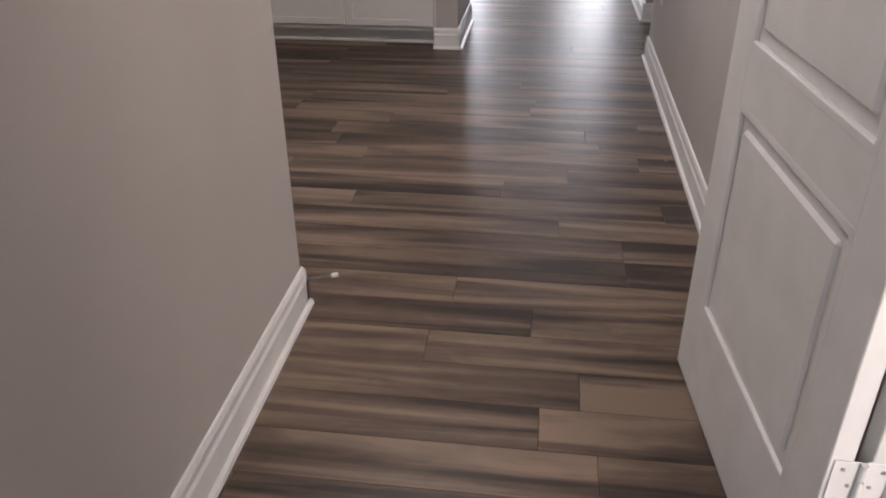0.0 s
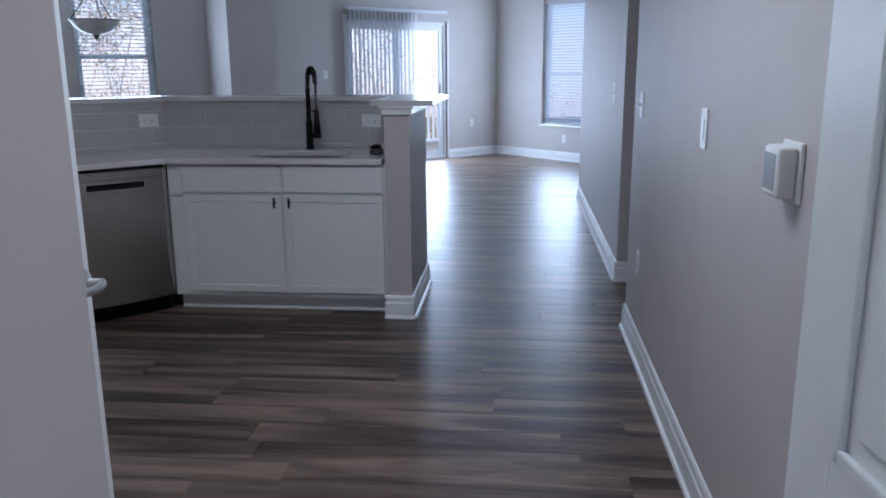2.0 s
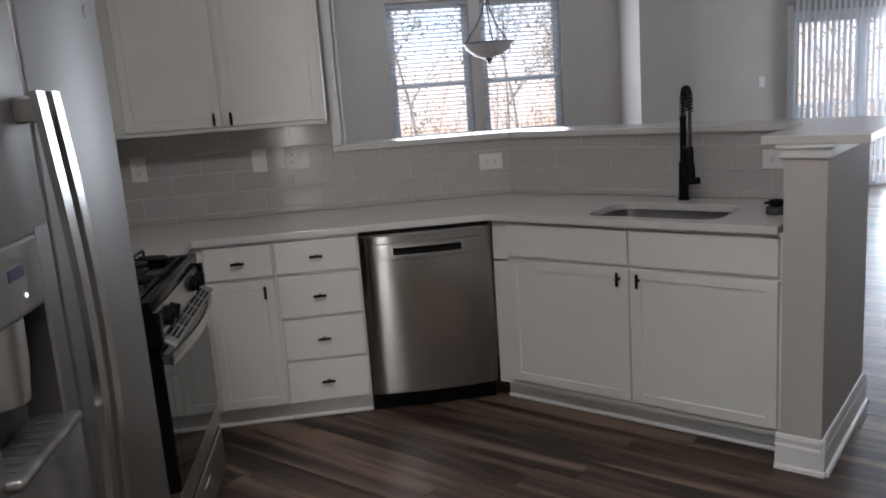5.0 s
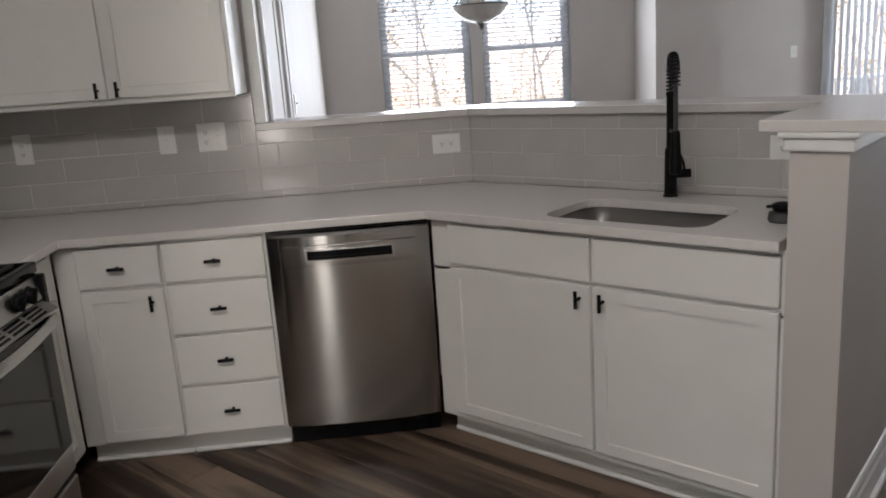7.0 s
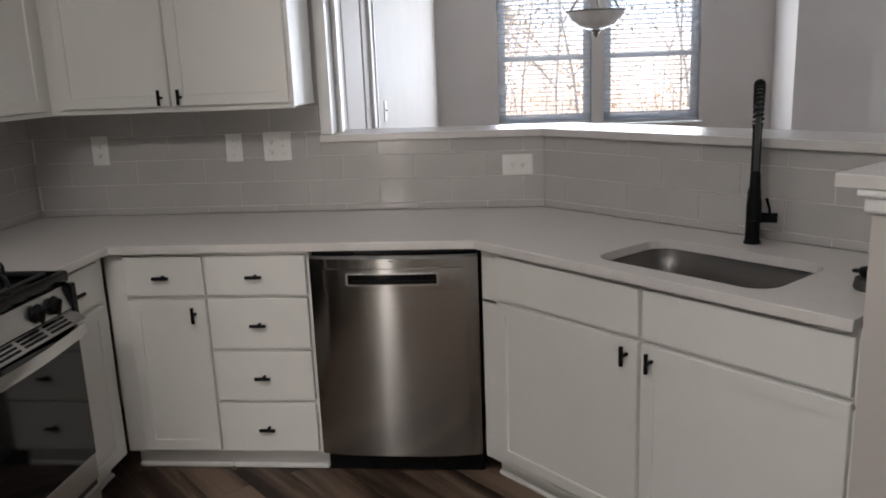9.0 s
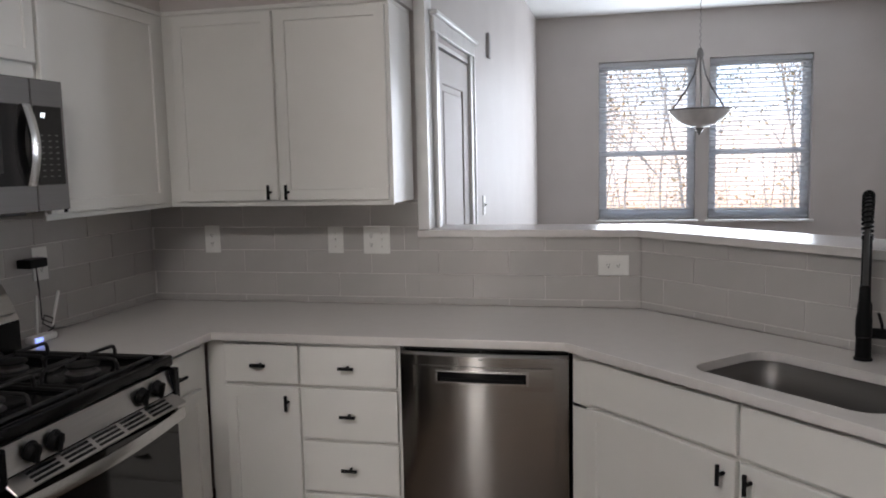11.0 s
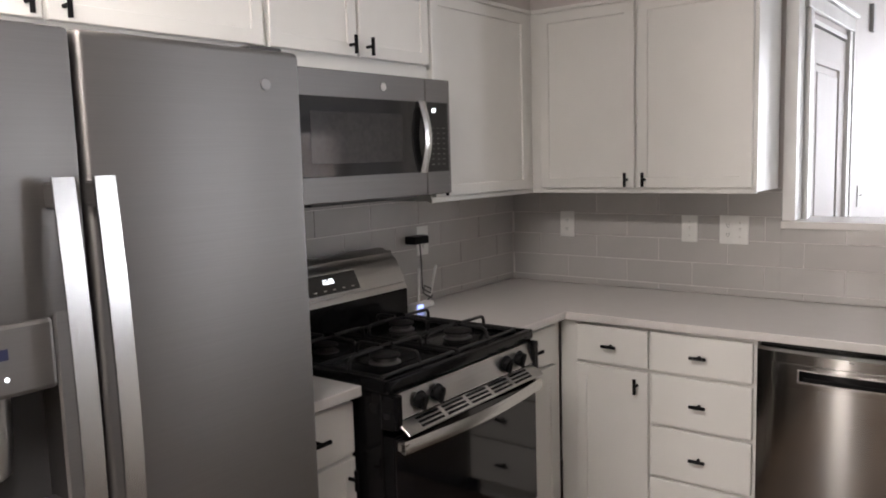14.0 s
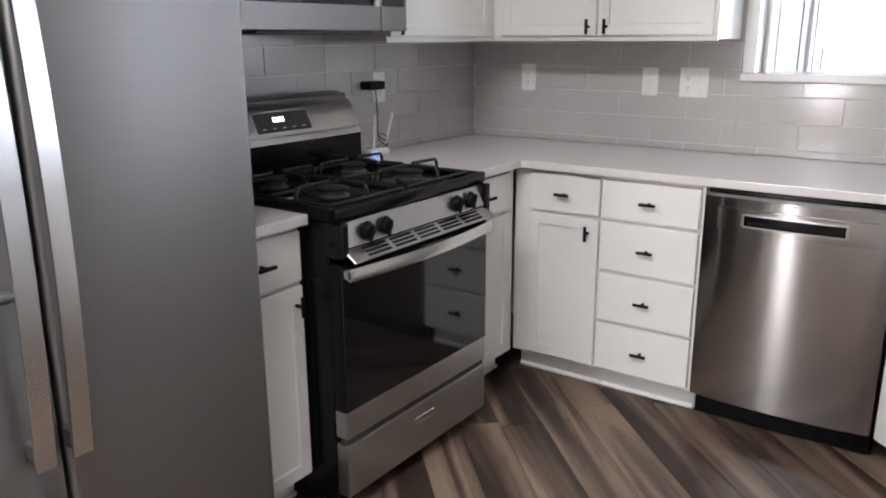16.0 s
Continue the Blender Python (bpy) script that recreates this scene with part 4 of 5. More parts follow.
# faucet, stopper and router
def faucet(m):
    o = thing("kitchen_faucet", m, "matte black pull-down faucet with a spring neck", "faucet")
    part("base", lathe([(0.026, 0), (0.026, 0.006), (0.022, 0.010), (0.020, 0.17), (0.018, 0.18)], 24), BLACK, o, smooth=True)
    part("stem", lathe([(0.014, 0.18), (0.014, 0.37), (0.016, 0.372), (0.016, 0.385)], 20), BLACK, o, smooth=True)
    pts = []
    n = 24 * 12
    R = 0.095
    for i in range(n + 1):
        t = i / n
        s = t * (0.03 + math.pi * R)
        if s < 0.03:
            c, d = Vector((0, 0, 0.385 + s)), Vector((0, 0, 1))
        elif s < 0.03 + math.pi * R:
            a = (s - 0.03) / R
            c, d = Vector((0, -R + R * math.cos(a), 0.415 + R * math.sin(a))), Vector((0, -math.sin(a), math.cos(a)))
        else:
            c, d = Vector((0, -2 * R, 0.415 - (s - 0.03 - math.pi * R))), Vector((0, 0, -1))
        side = Vector((1, 0, 0))
        up = d.cross(side)
        ph = 2 * math.pi * t * 24
        pts.append(c + 0.0135 * (math.cos(ph) * side + math.sin(ph) * up))
    part("spring", tube(pts, 0.0035, 6), BLACK, o, "black coil spring", smooth=True)
    hose = [(0, 0, 0.37), (0, 0, 0.415)] + [(0, -R + R * math.cos(a), 0.415 + R * math.sin(a)) for a in (math.pi * k / 12 for k in range(1, 13))] + [(0, -2 * R, 0.25)]
    part("hose", tube(hose, 0.0075), DARK, o, smooth=True)
    part("spray_head", lathe([(0.010, 0.262), (0.014, 0.255), (0.016, 0.19), (0.021, 0.165), (0.021, 0.115), (0.012, 0.112)], 20, (0, -2 * R, 0)), BLACK, o, "black spray head", smooth=True)
    arm = tube([(0, 0, 0.245), (0, -0.10, 0.248), (0, -2 * R + 0.012, 0.248)], 0.006)
    part("docking_arm", arm, BLACK, o, smooth=True)
    v = bmesh.new()
    cyl(v, (0.012, 0, 0.085), (0.070, 0, 0.085), 0.0165, seg=20)
    lever = part("valve", v, BLACK, o, smooth=True)
    part("lever", tube([(0.048, 0, 0.09), (0.046, -0.004, 0.115), (0.036, -0.008, 0.150)], 0.0045), BLACK, lever, smooth=True)


faucet(pose(-1.438, 5.885, 0.9155, 0, 0, 29) @ Matrix.Diagonal((1, 1, 0.965, 1)))
s = thing("sink_stopper", pose(-0.965, 5.60, 0.9155), "black rubber sink stopper lying on the countertop", "stopper")
part("rim", lathe([(0.036, 0), (0.040, 0.006), (0.036, 0.028), (0.020, 0.032)], 24), DARK, s, smooth=True)
part("plug", lathe([(0.022, 0.03), (0.030, 0.042), (0.028, 0.052), (0.012, 0.058)], 20), BLACK, s, smooth=True)
part("tab", box((-0.045, -0.010, 0.038), (0.0, 0.010, 0.046), 0.003), BLACK, s)

s = thing("wifi_router", RM @ pose(-0.86, -0.085, 0.9155), "small white plug-in router with two antennas", "router")
part("case", box((-0.06, -0.03, 0), (0.06, 0.015, 0.026), 0.008, 2), PLASTIC, s)
part("status_light", box((-0.055, -0.032, 0.006), (-0.02, -0.0295, 0.020)), LEDB, s, "blue glowing status light")
for x, tx in ((-0.012, 0.012), (0.055, 0.062)):
    part("antenna", tube([(x, 0, 0.02), (x + tx * 0.3, 0, 0.06), (x + tx, 0.002, 0.165)], 0.0055), PLASTIC, s, "white stick antenna", smooth=True)
cord = [(0.045, 0.03, 0.27), (0.046, 0.025, 0.18), (0.042, 0.02, 0.10), (0.03, 0.01, 0.075), (0.055, -0.01, 0.055), (0.075, 0.0, 0.07), (0.05, 0.015, 0.085), (0.02, 0.0, 0.06), (0.05, -0.02, 0.035), (0.07, -0.01, 0.045), (0.04, 0.0, 0.02)]
part("cord", tube(cord, 0.0028), DARK, s, "black coiled power cord", smooth=True)
part("power_adapter", box((-0.005, 0.010, 0.262), (0.085, 0.070, 0.295), 0.005, 2), BLACK, s, "black plug-in power adapter")


# outlets and switches
def plate(m, w, h, kind, label, group="wall plates"):
    """A cover plate on a wall; the wall is at y 0 and the plate faces -y."""
    o = thing("wall_outlet" if "outlet" in kind else "light_switch", m, label, "outlet" if "outlet" in kind else "switch", group)
    part("cover", box((-w / 2, -0.006, -h / 2), (w / 2, 0, h / 2), 0.004, 2), PLASTIC, o)

    def sockets(cx, horizontal=False):
        for s in (-1, 1):
            px, pz = (cx + s * 0.020, 0) if horizontal else (cx, s * 0.020)
            f = part("socket", box((px - 0.014, -0.008, pz - 0.014), (px + 0.014, -0.0055, pz + 0.014), 0.004, 2), PLASTIC, o)
            for dx in (-0.005, 0.005):
                part("slot", box((px + dx - 0.001, -0.0086, pz - 0.003), (px + dx + 0.001, -0.0078, pz + 0.006)), DARK, f)
            part("slot", cyl(bmesh.new(), (px, -0.0086, pz - 0.008), (px, -0.0078, pz - 0.008), 0.0025, seg=8), DARK, f)

    def toggle(cx):
        f = part("switch_slot", box((cx - 0.006, -0.008, -0.013), (cx + 0.006, -0.0055, 0.013), 0.001), PLASTIC, o)
        part("toggle", box((cx - 0.004, -0.020, -0.002), (cx + 0.004, -0.006, 0.008), 0.002), PLASTIC, f)
        for z in (-0.030, 0.030):
            part("screw", cyl(bmesh.new(), (cx, -0.0072, z), (cx, -0.0058, z), 0.003, seg=10), SATIN, o)

    if kind == "outlet":
        sockets(0)
    elif kind == "outlet_wide":
        sockets(0, True)
    elif kind == "outlet_switch":
        sockets(-0.024)
        toggle(0.024)
    elif kind == "switch":
        toggle(0)
    elif kind == "rocker":
        part("rocker", box((-0.016, -0.009, -0.033), (0.016, -0.0055, 0.033), 0.003), PLASTIC, o)
    return o


plate(KM @ pose(0.313, 0, 1.198), 0.075, 0.125, "outlet", "white duplex outlet on the grey tile")
plate(KM @ pose(0.908, 0, 1.195), 0.072, 0.118, "switch", "white toggle switch plate on the grey tile")
plate(KM @ pose(1.097, 0, 1.195), 0.120, 0.122, "outlet_switch", "white double plate with outlet and switch")
plate(KM @ pose(2.103, 0, 1.092), 0.125, 0.085, "outlet_wide", "white outlet set sideways on the tile")
plate(RM @ pose(-0.733, 0, 1.180), 0.078, 0.125, "outlet", "white outlet with a black adapter plugged in")
plate(pose(-1.06, 5.975, 1.085), 0.125, 0.082, "outlet_wide", "white outlet set sideways beside the faucet")
HR = pose(0, 0, 0, 0, 0, -90)
plate(pose(0.4635, 3.68, 1.212) @ HR, 0.075, 0.130, "rocker", "white rocker switch plate on the hall wall")
plate(pose(0.4635, 5.02, 1.225) @ HR, 0.075, 0.122, "switch", "white switch plate near the wall corner")
plate(pose(0.4635, 4.90, 0.46) @ HR, 0.072, 0.115, "outlet", "white outlet low on the hall wall")
plate(pose(0.5295, 6.73, 1.225) @ HR, 0.075, 0.125, "switch", "white switch plate on the far hall wall")
plate(pose(-0.8715, 1.85, 1.205, 0, 0, 90), 0.098, 0.142, "switch", "white toggle switch plate by the entry")
plate(KM @ pose(6.15, 4.4995, 1.32), 0.075, 0.12, "switch", "white switch plate beside the sliding door")
plate(KM @ pose(8.85, 4.4995, 0.53), 0.072, 0.115, "outlet", "white outlet low on the living room wall")
plate(KM @ pose(9.3995, 3.0, 0.33, 0, 0, -90), 0.072, 0.115, "outlet", "white outlet below the window")
plate(KM @ pose(1.3305, 1.38, 1.26, 0, 0, 90), 0.072, 0.115, "switch", "white switch plate on the dining wall")

s = thing("thermostat", pose(0.4635, 2.825, 1.185) @ HR, "boxy white plastic thermostat on a wall plate", "thermostat")
part("wall_plate", box((-0.062, -0.010, -0.066), (0.062, 0, 0.066), 0.006, 2), PLASTIC, s)
b = part("case", box((-0.052, -0.052, -0.056), (0.050, -0.010, 0.056), 0.010, 3), PLASTIC, s, smooth=True)
part("screen", box((-0.040, -0.0535, -0.040), (0.034, -0.0515, 0.040), 0.002), mat("lcd_grey", (0.35, 0.36, 0.37), (0.30, 0.31, 0.33), 0.2), b, "grey display window")
s = thing("door_chime", KM @ pose(1.3305, 1.59, 2.22, 0, 0, 90), "small grey plastic sensor on the dining wall", "sensor")
part("case", box((-0.03, -0.022, -0.075), (0.03, 0, 0.075), 0.006, 2), SENSOR, s)
s = thing("wall_vent", KM @ pose(1.3305, 0.42, 2.46, 0, 0, 90), "white louvred wall vent high on the dining wall", "vent")
part("frame", box((-0.16, -0.012, -0.11), (0.16, 0, 0.11), 0.004), TRIM, s)
for i in range(7):
    part("slat", box((-0.13, -0.016, -0.082 + i * 0.025), (0.13, -0.006, -0.070 + i * 0.025)), STEELD, s, at=None)
s = thing("ceiling_vent", KM @ pose(2.75, 3.55, H - 0.002), "white louvred ceiling vent", "vent")
part("frame", box((-0.17, -0.08, -0.010), (0.17, 0.08, 0.0), 0.004), TRIM, s)
for i in range(6):
    part("slat", box((-0.14, -0.058 + i * 0.021, -0.014), (0.14, -0.050 + i * 0.021, -0.004)), STEELD, s)
st = thing("door_stop", pose(-0.862, 2.300, 0.085), "spring door stop with a white rubber tip", "door stop")
pts = []
for i in range(161):
    t = i / 160
    c = Vector((0.075 * t, 0.035 * t, 0.0))
    pts.append(c + 0.0042 * Vector((0, math.cos(2 * math.pi * 16 * t), math.sin(2 * math.pi * 16 * t))))
part("spring", tube(pts, 0.0012, 5), SATIN, st, "steel coil spring", smooth=True)
part("tip", cyl(bmesh.new(), (0.074, 0.0345, 0), (0.092, 0.043, 0), 0.0075, seg=14), PLASTIC, st, "white rubber tip", smooth=True)


# doors
def panel_door(name, m, w, h, label, t=0.035, stile=0.118, panels=((0.258, 0.80), (0.922, 1.90)), paint=TRIM):
    """A moulded two-panel door, hinged at x 0, its thickness about y 0."""
    d = thing(name, m, label, "door")
    bm = bmesh.new()
    bx(bm, (0, -t / 2, 0.008), (stile, t / 2, h), 0.002)
    bx(bm, (w - stile, -t / 2, 0.008), (w, t / 2, h), 0.002)
    zs = [0.008] + [z for p in panels for z in p] + [h]
    for z0, z1 in zip(zs[::2], zs[1::2]):
        bx(bm, (stile - 0.001, -t / 2 + 0.0002, z0), (w - stile + 0.001, t / 2 - 0.0002, z1))
    part("leaf", bm, paint, d)
    for z0, z1 in panels:
        p = bmesh.new()
        bx(p, (stile - 0.001, -t / 2 + 0.010, z0 - 0.001), (w - stile + 0.001, t / 2 - 0.010, z1 + 0.001))
        bx(p, (stile + 0.045, -t / 2 + 0.002, z0 + 0.045), (w - stile - 0.045, t / 2 - 0.002, z1 - 0.045), 0.007)
        for s in (-1, 1):
            y0, y1 = sorted((s * (t / 2 + 0.0005), s * (t / 2 - 0.011)))
            bx(p, (stile - 0.006, y0, z0 - 0.006), (stile + 0.018, y1, z1 + 0.006), 0.005, 2)
            bx(p, (w - stile - 0.018, y0, z0 - 0.006), (w - stile + 0.006, y1, z1 + 0.006), 0.005, 2)
            bx(p, (stile, y0, z0 - 0.006), (w - stile, y1, z0 + 0.018), 0.005, 2)
            bx(p, (stile, y0, z1 - 0.018), (w - stile, y1, z1 + 0.006), 0.005, 2)
        part("panel", p, paint, d, "raised moulded panel")
    return d


def hinge(parent, x, y, z, at):
    bm = bmesh.new()
    bx(bm, (x - 0.046, y - 0.002, z - 0.052), (x - 0.004, y, z + 0.052), 0.008)
    bx(bm, (x + 0.004, y - 0.002, z - 0.052), (x + 0.046, y, z + 0.052), 0.008)
    h = part("hinge", bm, TRIM, parent, "painted white butt hinge", at=at)
    for dz in (-0.034, 0.0, 0.034):
        part("knuckle", cyl(bmesh.new(), (x, y - 0.006, z + dz - 0.016), (x, y - 0.006, z + dz + 0.016), 0.0062, seg=12), TRIM, h, smooth=True)
    for sx in (-0.030, -0.016, 0.018, 0.032):
        for dz in (-0.034, 0.034) if abs(sx) > 0.02 else (0.0,):
            part("screw", cyl(bmesh.new(), (x + sx, y - 0.0035, z + dz), (x + sx, y - 0.0018, z + dz), 0.0038, seg=10), SATIN, h)


d = panel_door("hall_door", pose(0.353, 1.302, 0, 0, 0, 95.2), 0.838, 2.03, "white two-panel door folded back along the hall wall", t=0.040)
jamb = bmesh.new()
bx(jamb, (0.398, 1.300, 0), (0.60, 1.318, 2.06), 0.002)
bx(jamb, (0.43, 1.288, 0), (0.50, 1.302, 2.05), 0.003)
structure("door_jamb", jamb, TRIM, label="white painted door jamb", category="door jamb")
cas = bmesh.new()
bx(cas, (0.400, 1.316, 0), (0.464, 1.352, 2.12), 0.004)
bx(cas, (0.446, 1.350, 0), (0.464, 1.378, 2.12), 0.004)
structure("trim_casing", cas, TRIM, label="white moulded door casing", category="trim")
toward = pose(0.353, 1.302, 0, 0, 0, 95.2).inverted() @ pose(0.386, 1.2995, 0)
for z in (0.395, 1.04, 1.80):
    hinge(d, 0.0, 0.0, z, toward)

d = panel_door("closet_door", pose(-1.020, 2.083, 0, 0, 0, 96.5), 0.545, 2.03, "white two-panel door standing open with a nickel lever", stile=0.082)
for s in (-1, 1):
    y = s * 0.0178
    lv = part("lever_rose", lathe([(0.033, 0), (0.033, 0.006), (0.026, 0.014), (0.012, 0.018), (0.011, 0.050)], 24), SATIN, d, "satin nickel lever handle", smooth=True, at=pose(0.497, y, 0.968, -90 * s, 0, 0))
    part("lever", tube([(0.0, 0, 0.046), (-0.03, 0, 0.052), (-0.075, -0.003 * s, 0.050), (-0.105, -0.008 * s, 0.046)], 0.0095, 10), SATIN, lv, smooth=True)

# white door given the wall colour, so its shade is in the paint
dd = panel_door("dining_door", KM @ pose(1.312, 0.196, 0, 0, 0, 90), 0.752, 2.03, "closed white two-panel door in the dining room, toned down for shade", paint=WALL)
cas = bmesh.new()
for a, b, edge in ((0.105, 0.195, 0.105), (0.949, 1.039, 1.014)):
    bx(cas, (1.330, a, 0), (1.348, b, 2.085), 0.004)
    bx(cas, (1.330, edge, 0), (1.356, edge + 0.025, 2.085), 0.004)
bx(cas, (1.330, 0.095, 2.085), (1.352, 1.049, 2.150), 0.004)
bx(cas, (1.330, 0.080, 2.150), (1.372, 1.064, 2.172), 0.006)
structure("trim_casing", cas, TRIM, KM, "white door casing with a cornice head", "trim")
jb = bmesh.new()
bx(jb, (1.215, 0.192, 0), (1.334, 0.1955, 2.06))
bx(jb, (1.215, 0.9485, 0), (1.334, 0.952, 2.06))
bx(jb, (1.215, 0.1955, 2.04), (1.334, 0.9485, 2.06))
bx(jb, (1.20, 0.1955, 0), (1.29, 0.9485, 2.04))
structure("door_jamb", jb, TRIM, KM, "white door jamb and stop", "door jamb")
structure("trim_jamb", box((1.285, 0.001, 1.2385), (1.334, 0.124, 2.84), 0.002), TRIM, KM, "white painted edge of the pass-through opening", "trim")


# windows
def window_unit(name, m, w, z0, z1, group="double-hung windows"):
    """A double-hung window in a wall opening: x 0..w, the room's face at y 0, outside at +y."""
    o = tagged(thing(name, m, "white vinyl double-hung window with open blinds", "window"), kind="structure")
    zm = z0 + (z1 - z0) * 0.42
    f = bmesh.new()
    for lo, hi in (((0, 0.085, z0), (0.035, 0.135, z1)), ((w - 0.035, 0.085, z0), (w, 0.135, z1)), ((0.03, 0.085, z1 - 0.035), (w - 0.03, 0.135, z1)), ((0.03, 0.085, z0), (w - 0.03, 0.135, z0 + 0.04))):
        bx(f, lo, hi, 0.003)
    part("window_frame", f, WINF, o)
    for a, b, y in ((z0 + 0.035, zm + 0.015, 0.090), (zm - 0.015, z1 - 0.03, 0.112)):
        s = bmesh.new()
        for lo, hi in (((0.033, y, a), (0.070, y + 0.02, b)), ((w - 0.070, y, a), (w - 0.033, y + 0.02, b)), ((0.068, y, b - 0.035), (w - 0.068, y + 0.02, b)), ((0.068, y, a), (w - 0.068, y + 0.02, a + 0.035))):
            bx(s, lo, hi, 0.002)
        sash = part("sash", s, WINF, o)
        p = part("pane", box((0.068, y + 0.008, a + 0.033), (w - 0.068, y + 0.011, b - 0.033)), GLASS, sash)
        p.visible_shadow = False
    part("window_sill", box((-0.03, -0.035, z0 - 0.022), (w + 0.03, 0.086, z0), 0.005, 2), TRIM, o)
    return o


def blind(m, w, z0, z1, tilt, label, drop=0.0):
    b = thing("window_blind", m, label, "blind", "horizontal blinds")
    part("head_rail", box((0.004, 0.018, z1 - 0.045), (w - 0.004, 0.070, z1 - 0.002), 0.004), BLIND, b)
    bm = bmesh.new()
    bx(bm, (0.006, -0.025, -0.0013), (w - 0.006, 0.025, 0.0013), 0.001)
    slat = mesh("slat", bm, BLIND)
    n = int((z1 - z0 - 0.08) / 0.043)
    for i in range(n):
        ob = new("slat", slat)
        ob.parent = b
        ob.matrix_basis = pose(0, 0.046, z1 - 0.066 - i * 0.043, tilt, 0, 0)
    for i in range(6):
        ob = new("slat", slat)
        ob.parent = b
        ob.matrix_basis = pose(0, 0.046, z0 + 0.030 + i * 0.011, 4, 0, 0)
    part("bottom_rail", box((0.006, 0.022, z0 + 0.004), (w - 0.006, 0.070, z0 + 0.022), 0.004), BLIND, b)
    for x in (0.12, w - 0.12):
        part("ladder_cord", box((x - 0.0015, 0.0195, z0 + 0.02), (x + 0.0015, 0.0205, z1 - 0.04)), BLIND, b)
    part("tilt_wand", cyl(bmesh.new(), (0.10, 0.008, z1 - 0.75), (0.10, 0.012, z1 - 0.05), 0.004, seg=8), BLIND, b)


for u in (1.922, 2.932):
    window_unit("window_1", KM @ pose(u, 4.5, 0), 0.886, 0.922, 2.418)
    blind(KM @ pose(u, 4.5, 0), 0.886, 0.935, 2.416, -9, "open white horizontal blind in the dining window")
window_unit("window_2", KM @ pose(9.4, 3.478, 0, 0, 0, -90), 0.906, 0.532, 2.378)
blind(KM @ pose(9.4, 3.478, 0, 0, 0, -90), 0.906, 0.55, 2.376, -42, "half-closed white horizontal blind in the living room")


# sliding door to the deck, with vertical blinds
sd = tagged(thing("door_patio", KM @ pose(6.52, 4.5, 0), "white sliding glass patio door", "door"), kind="structure")
f = bmesh.new()
for lo, hi in (((0, 0.02, 0.015), (0.045, 0.14, 2.07)), ((1.765, 0.02, 0.015), (1.81, 0.14, 2.07)), ((0.04, 0.02, 2.025), (1.77, 0.14, 2.07)), ((0.04, 0.02, 0.015), (1.77, 0.14, 0.045))):
    bx(f, lo, hi, 0.003)
part("door_frame", f, WINF, sd)
for x0, x1, y in ((0.04, 0.93, 0.08), (0.87, 1.77, 0.045)):
    p = bmesh.new()
    for lo, hi in (((x0, y, 0.045), (x0 + 0.075, y + 0.03, 2.025)), ((x1 - 0.075, y, 0.045), (x1, y + 0.03, 2.025)), ((x0 + 0.07, y, 1.945), (x1 - 0.07, y + 0.03, 2.025)), ((x0 + 0.07, y, 0.045), (x1 - 0.07, y + 0.03, 0.13))):
        bx(p, lo, hi, 0.003)
    s = part("sliding_panel", p, WINF, sd)
    g = part("pane", box((x0 + 0.07, y + 0.013, 0.125), (x1 - 0.07, y + 0.017, 1.95)), GLASS, s)
    g.visible_shadow = False
part("door_pull", box((1.705, 0.020, 0.95), (1.725, 0.046, 1.15), 0.004), PLASTIC, sd)
cas = bmesh.new()
bx(cas, (6.455, 4.482, 0), (6.52, 4.50, 2.135), 0.003)
bx(cas, (8.33, 4.482, 0), (8.36, 4.50, 2.10), 0.003)
structure("trim_casing", cas, TRIM, KM, "white door casing", "trim")
vb = thing("vertical_blind", KM @ pose(6.50, 4.5, 0), "white vertical vane blind drawn half open", "blind")
part("head_rail", box((-0.03, -0.115, 2.190), (1.76, -0.055, 2.235), 0.005), BLIND, vb)
bm = bmesh.new()
for i in range(5):
    a0, a1 = (i - 2.5) / 5, (i - 1.5) / 5
    y0, y1 = 0.010 * (1 - (2 * a0) ** 2), 0.010 * (1 - (2 * a1) ** 2)
    vs = [bm.verts.new(q) for q in ((a0 * 0.089, y0, 0.06), (a1 * 0.089, y1, 0.06), (a1 * 0.089, y1, 2.185), (a0 * 0.089, y0, 2.185))]
    bm.faces.new(vs)
bmesh.ops.remove_doubles(bm, verts=bm.verts, dist=1e-5)
bmesh.ops.solidify(bm, geom=bm.faces, thickness=0.0012)
vane = mesh("vane", bm, VANE)
for i in range(17):
    ob = new("vane", vane)
    ob.parent = vb
    ob.matrix_basis = pose(0.03 + i * 0.072, -0.085, 0, 0, 0, 34 + 1.5 * math.sin(i * 2.1))

# pendant bowl lamp over the dining table place
pl = thing("pendant_lamp", KM @ pose(2.695, 2.90, 0.06), "alabaster glass bowl pendant on three bronze arms", "lamp")
part("bowl", lathe([(0.225, 1.800), (0.215, 1.785), (0.185, 1.740), (0.135, 1.700), (0.070, 1.675), (0.020, 1.668), (0.020, 1.676), (0.070, 1.683), (0.130, 1.708), (0.178, 1.748), (0.208, 1.790), (0.218, 1.802)], 40), FROST, pl, "mottled white glass bowl", smooth=True)
part("rim", lathe([(0.228, 1.797), (0.232, 1.803), (0.228, 1.809), (0.222, 1.803)], 40), STEELD, pl, "dark metal rim", smooth=True)
part("finial", lathe([(0.030, 1.668), (0.034, 1.660), (0.020, 1.650), (0.022, 1.640), (0.010, 1.625), (0.003, 1.615)], 18), STEELD, pl, "dark turned finial", smooth=True)
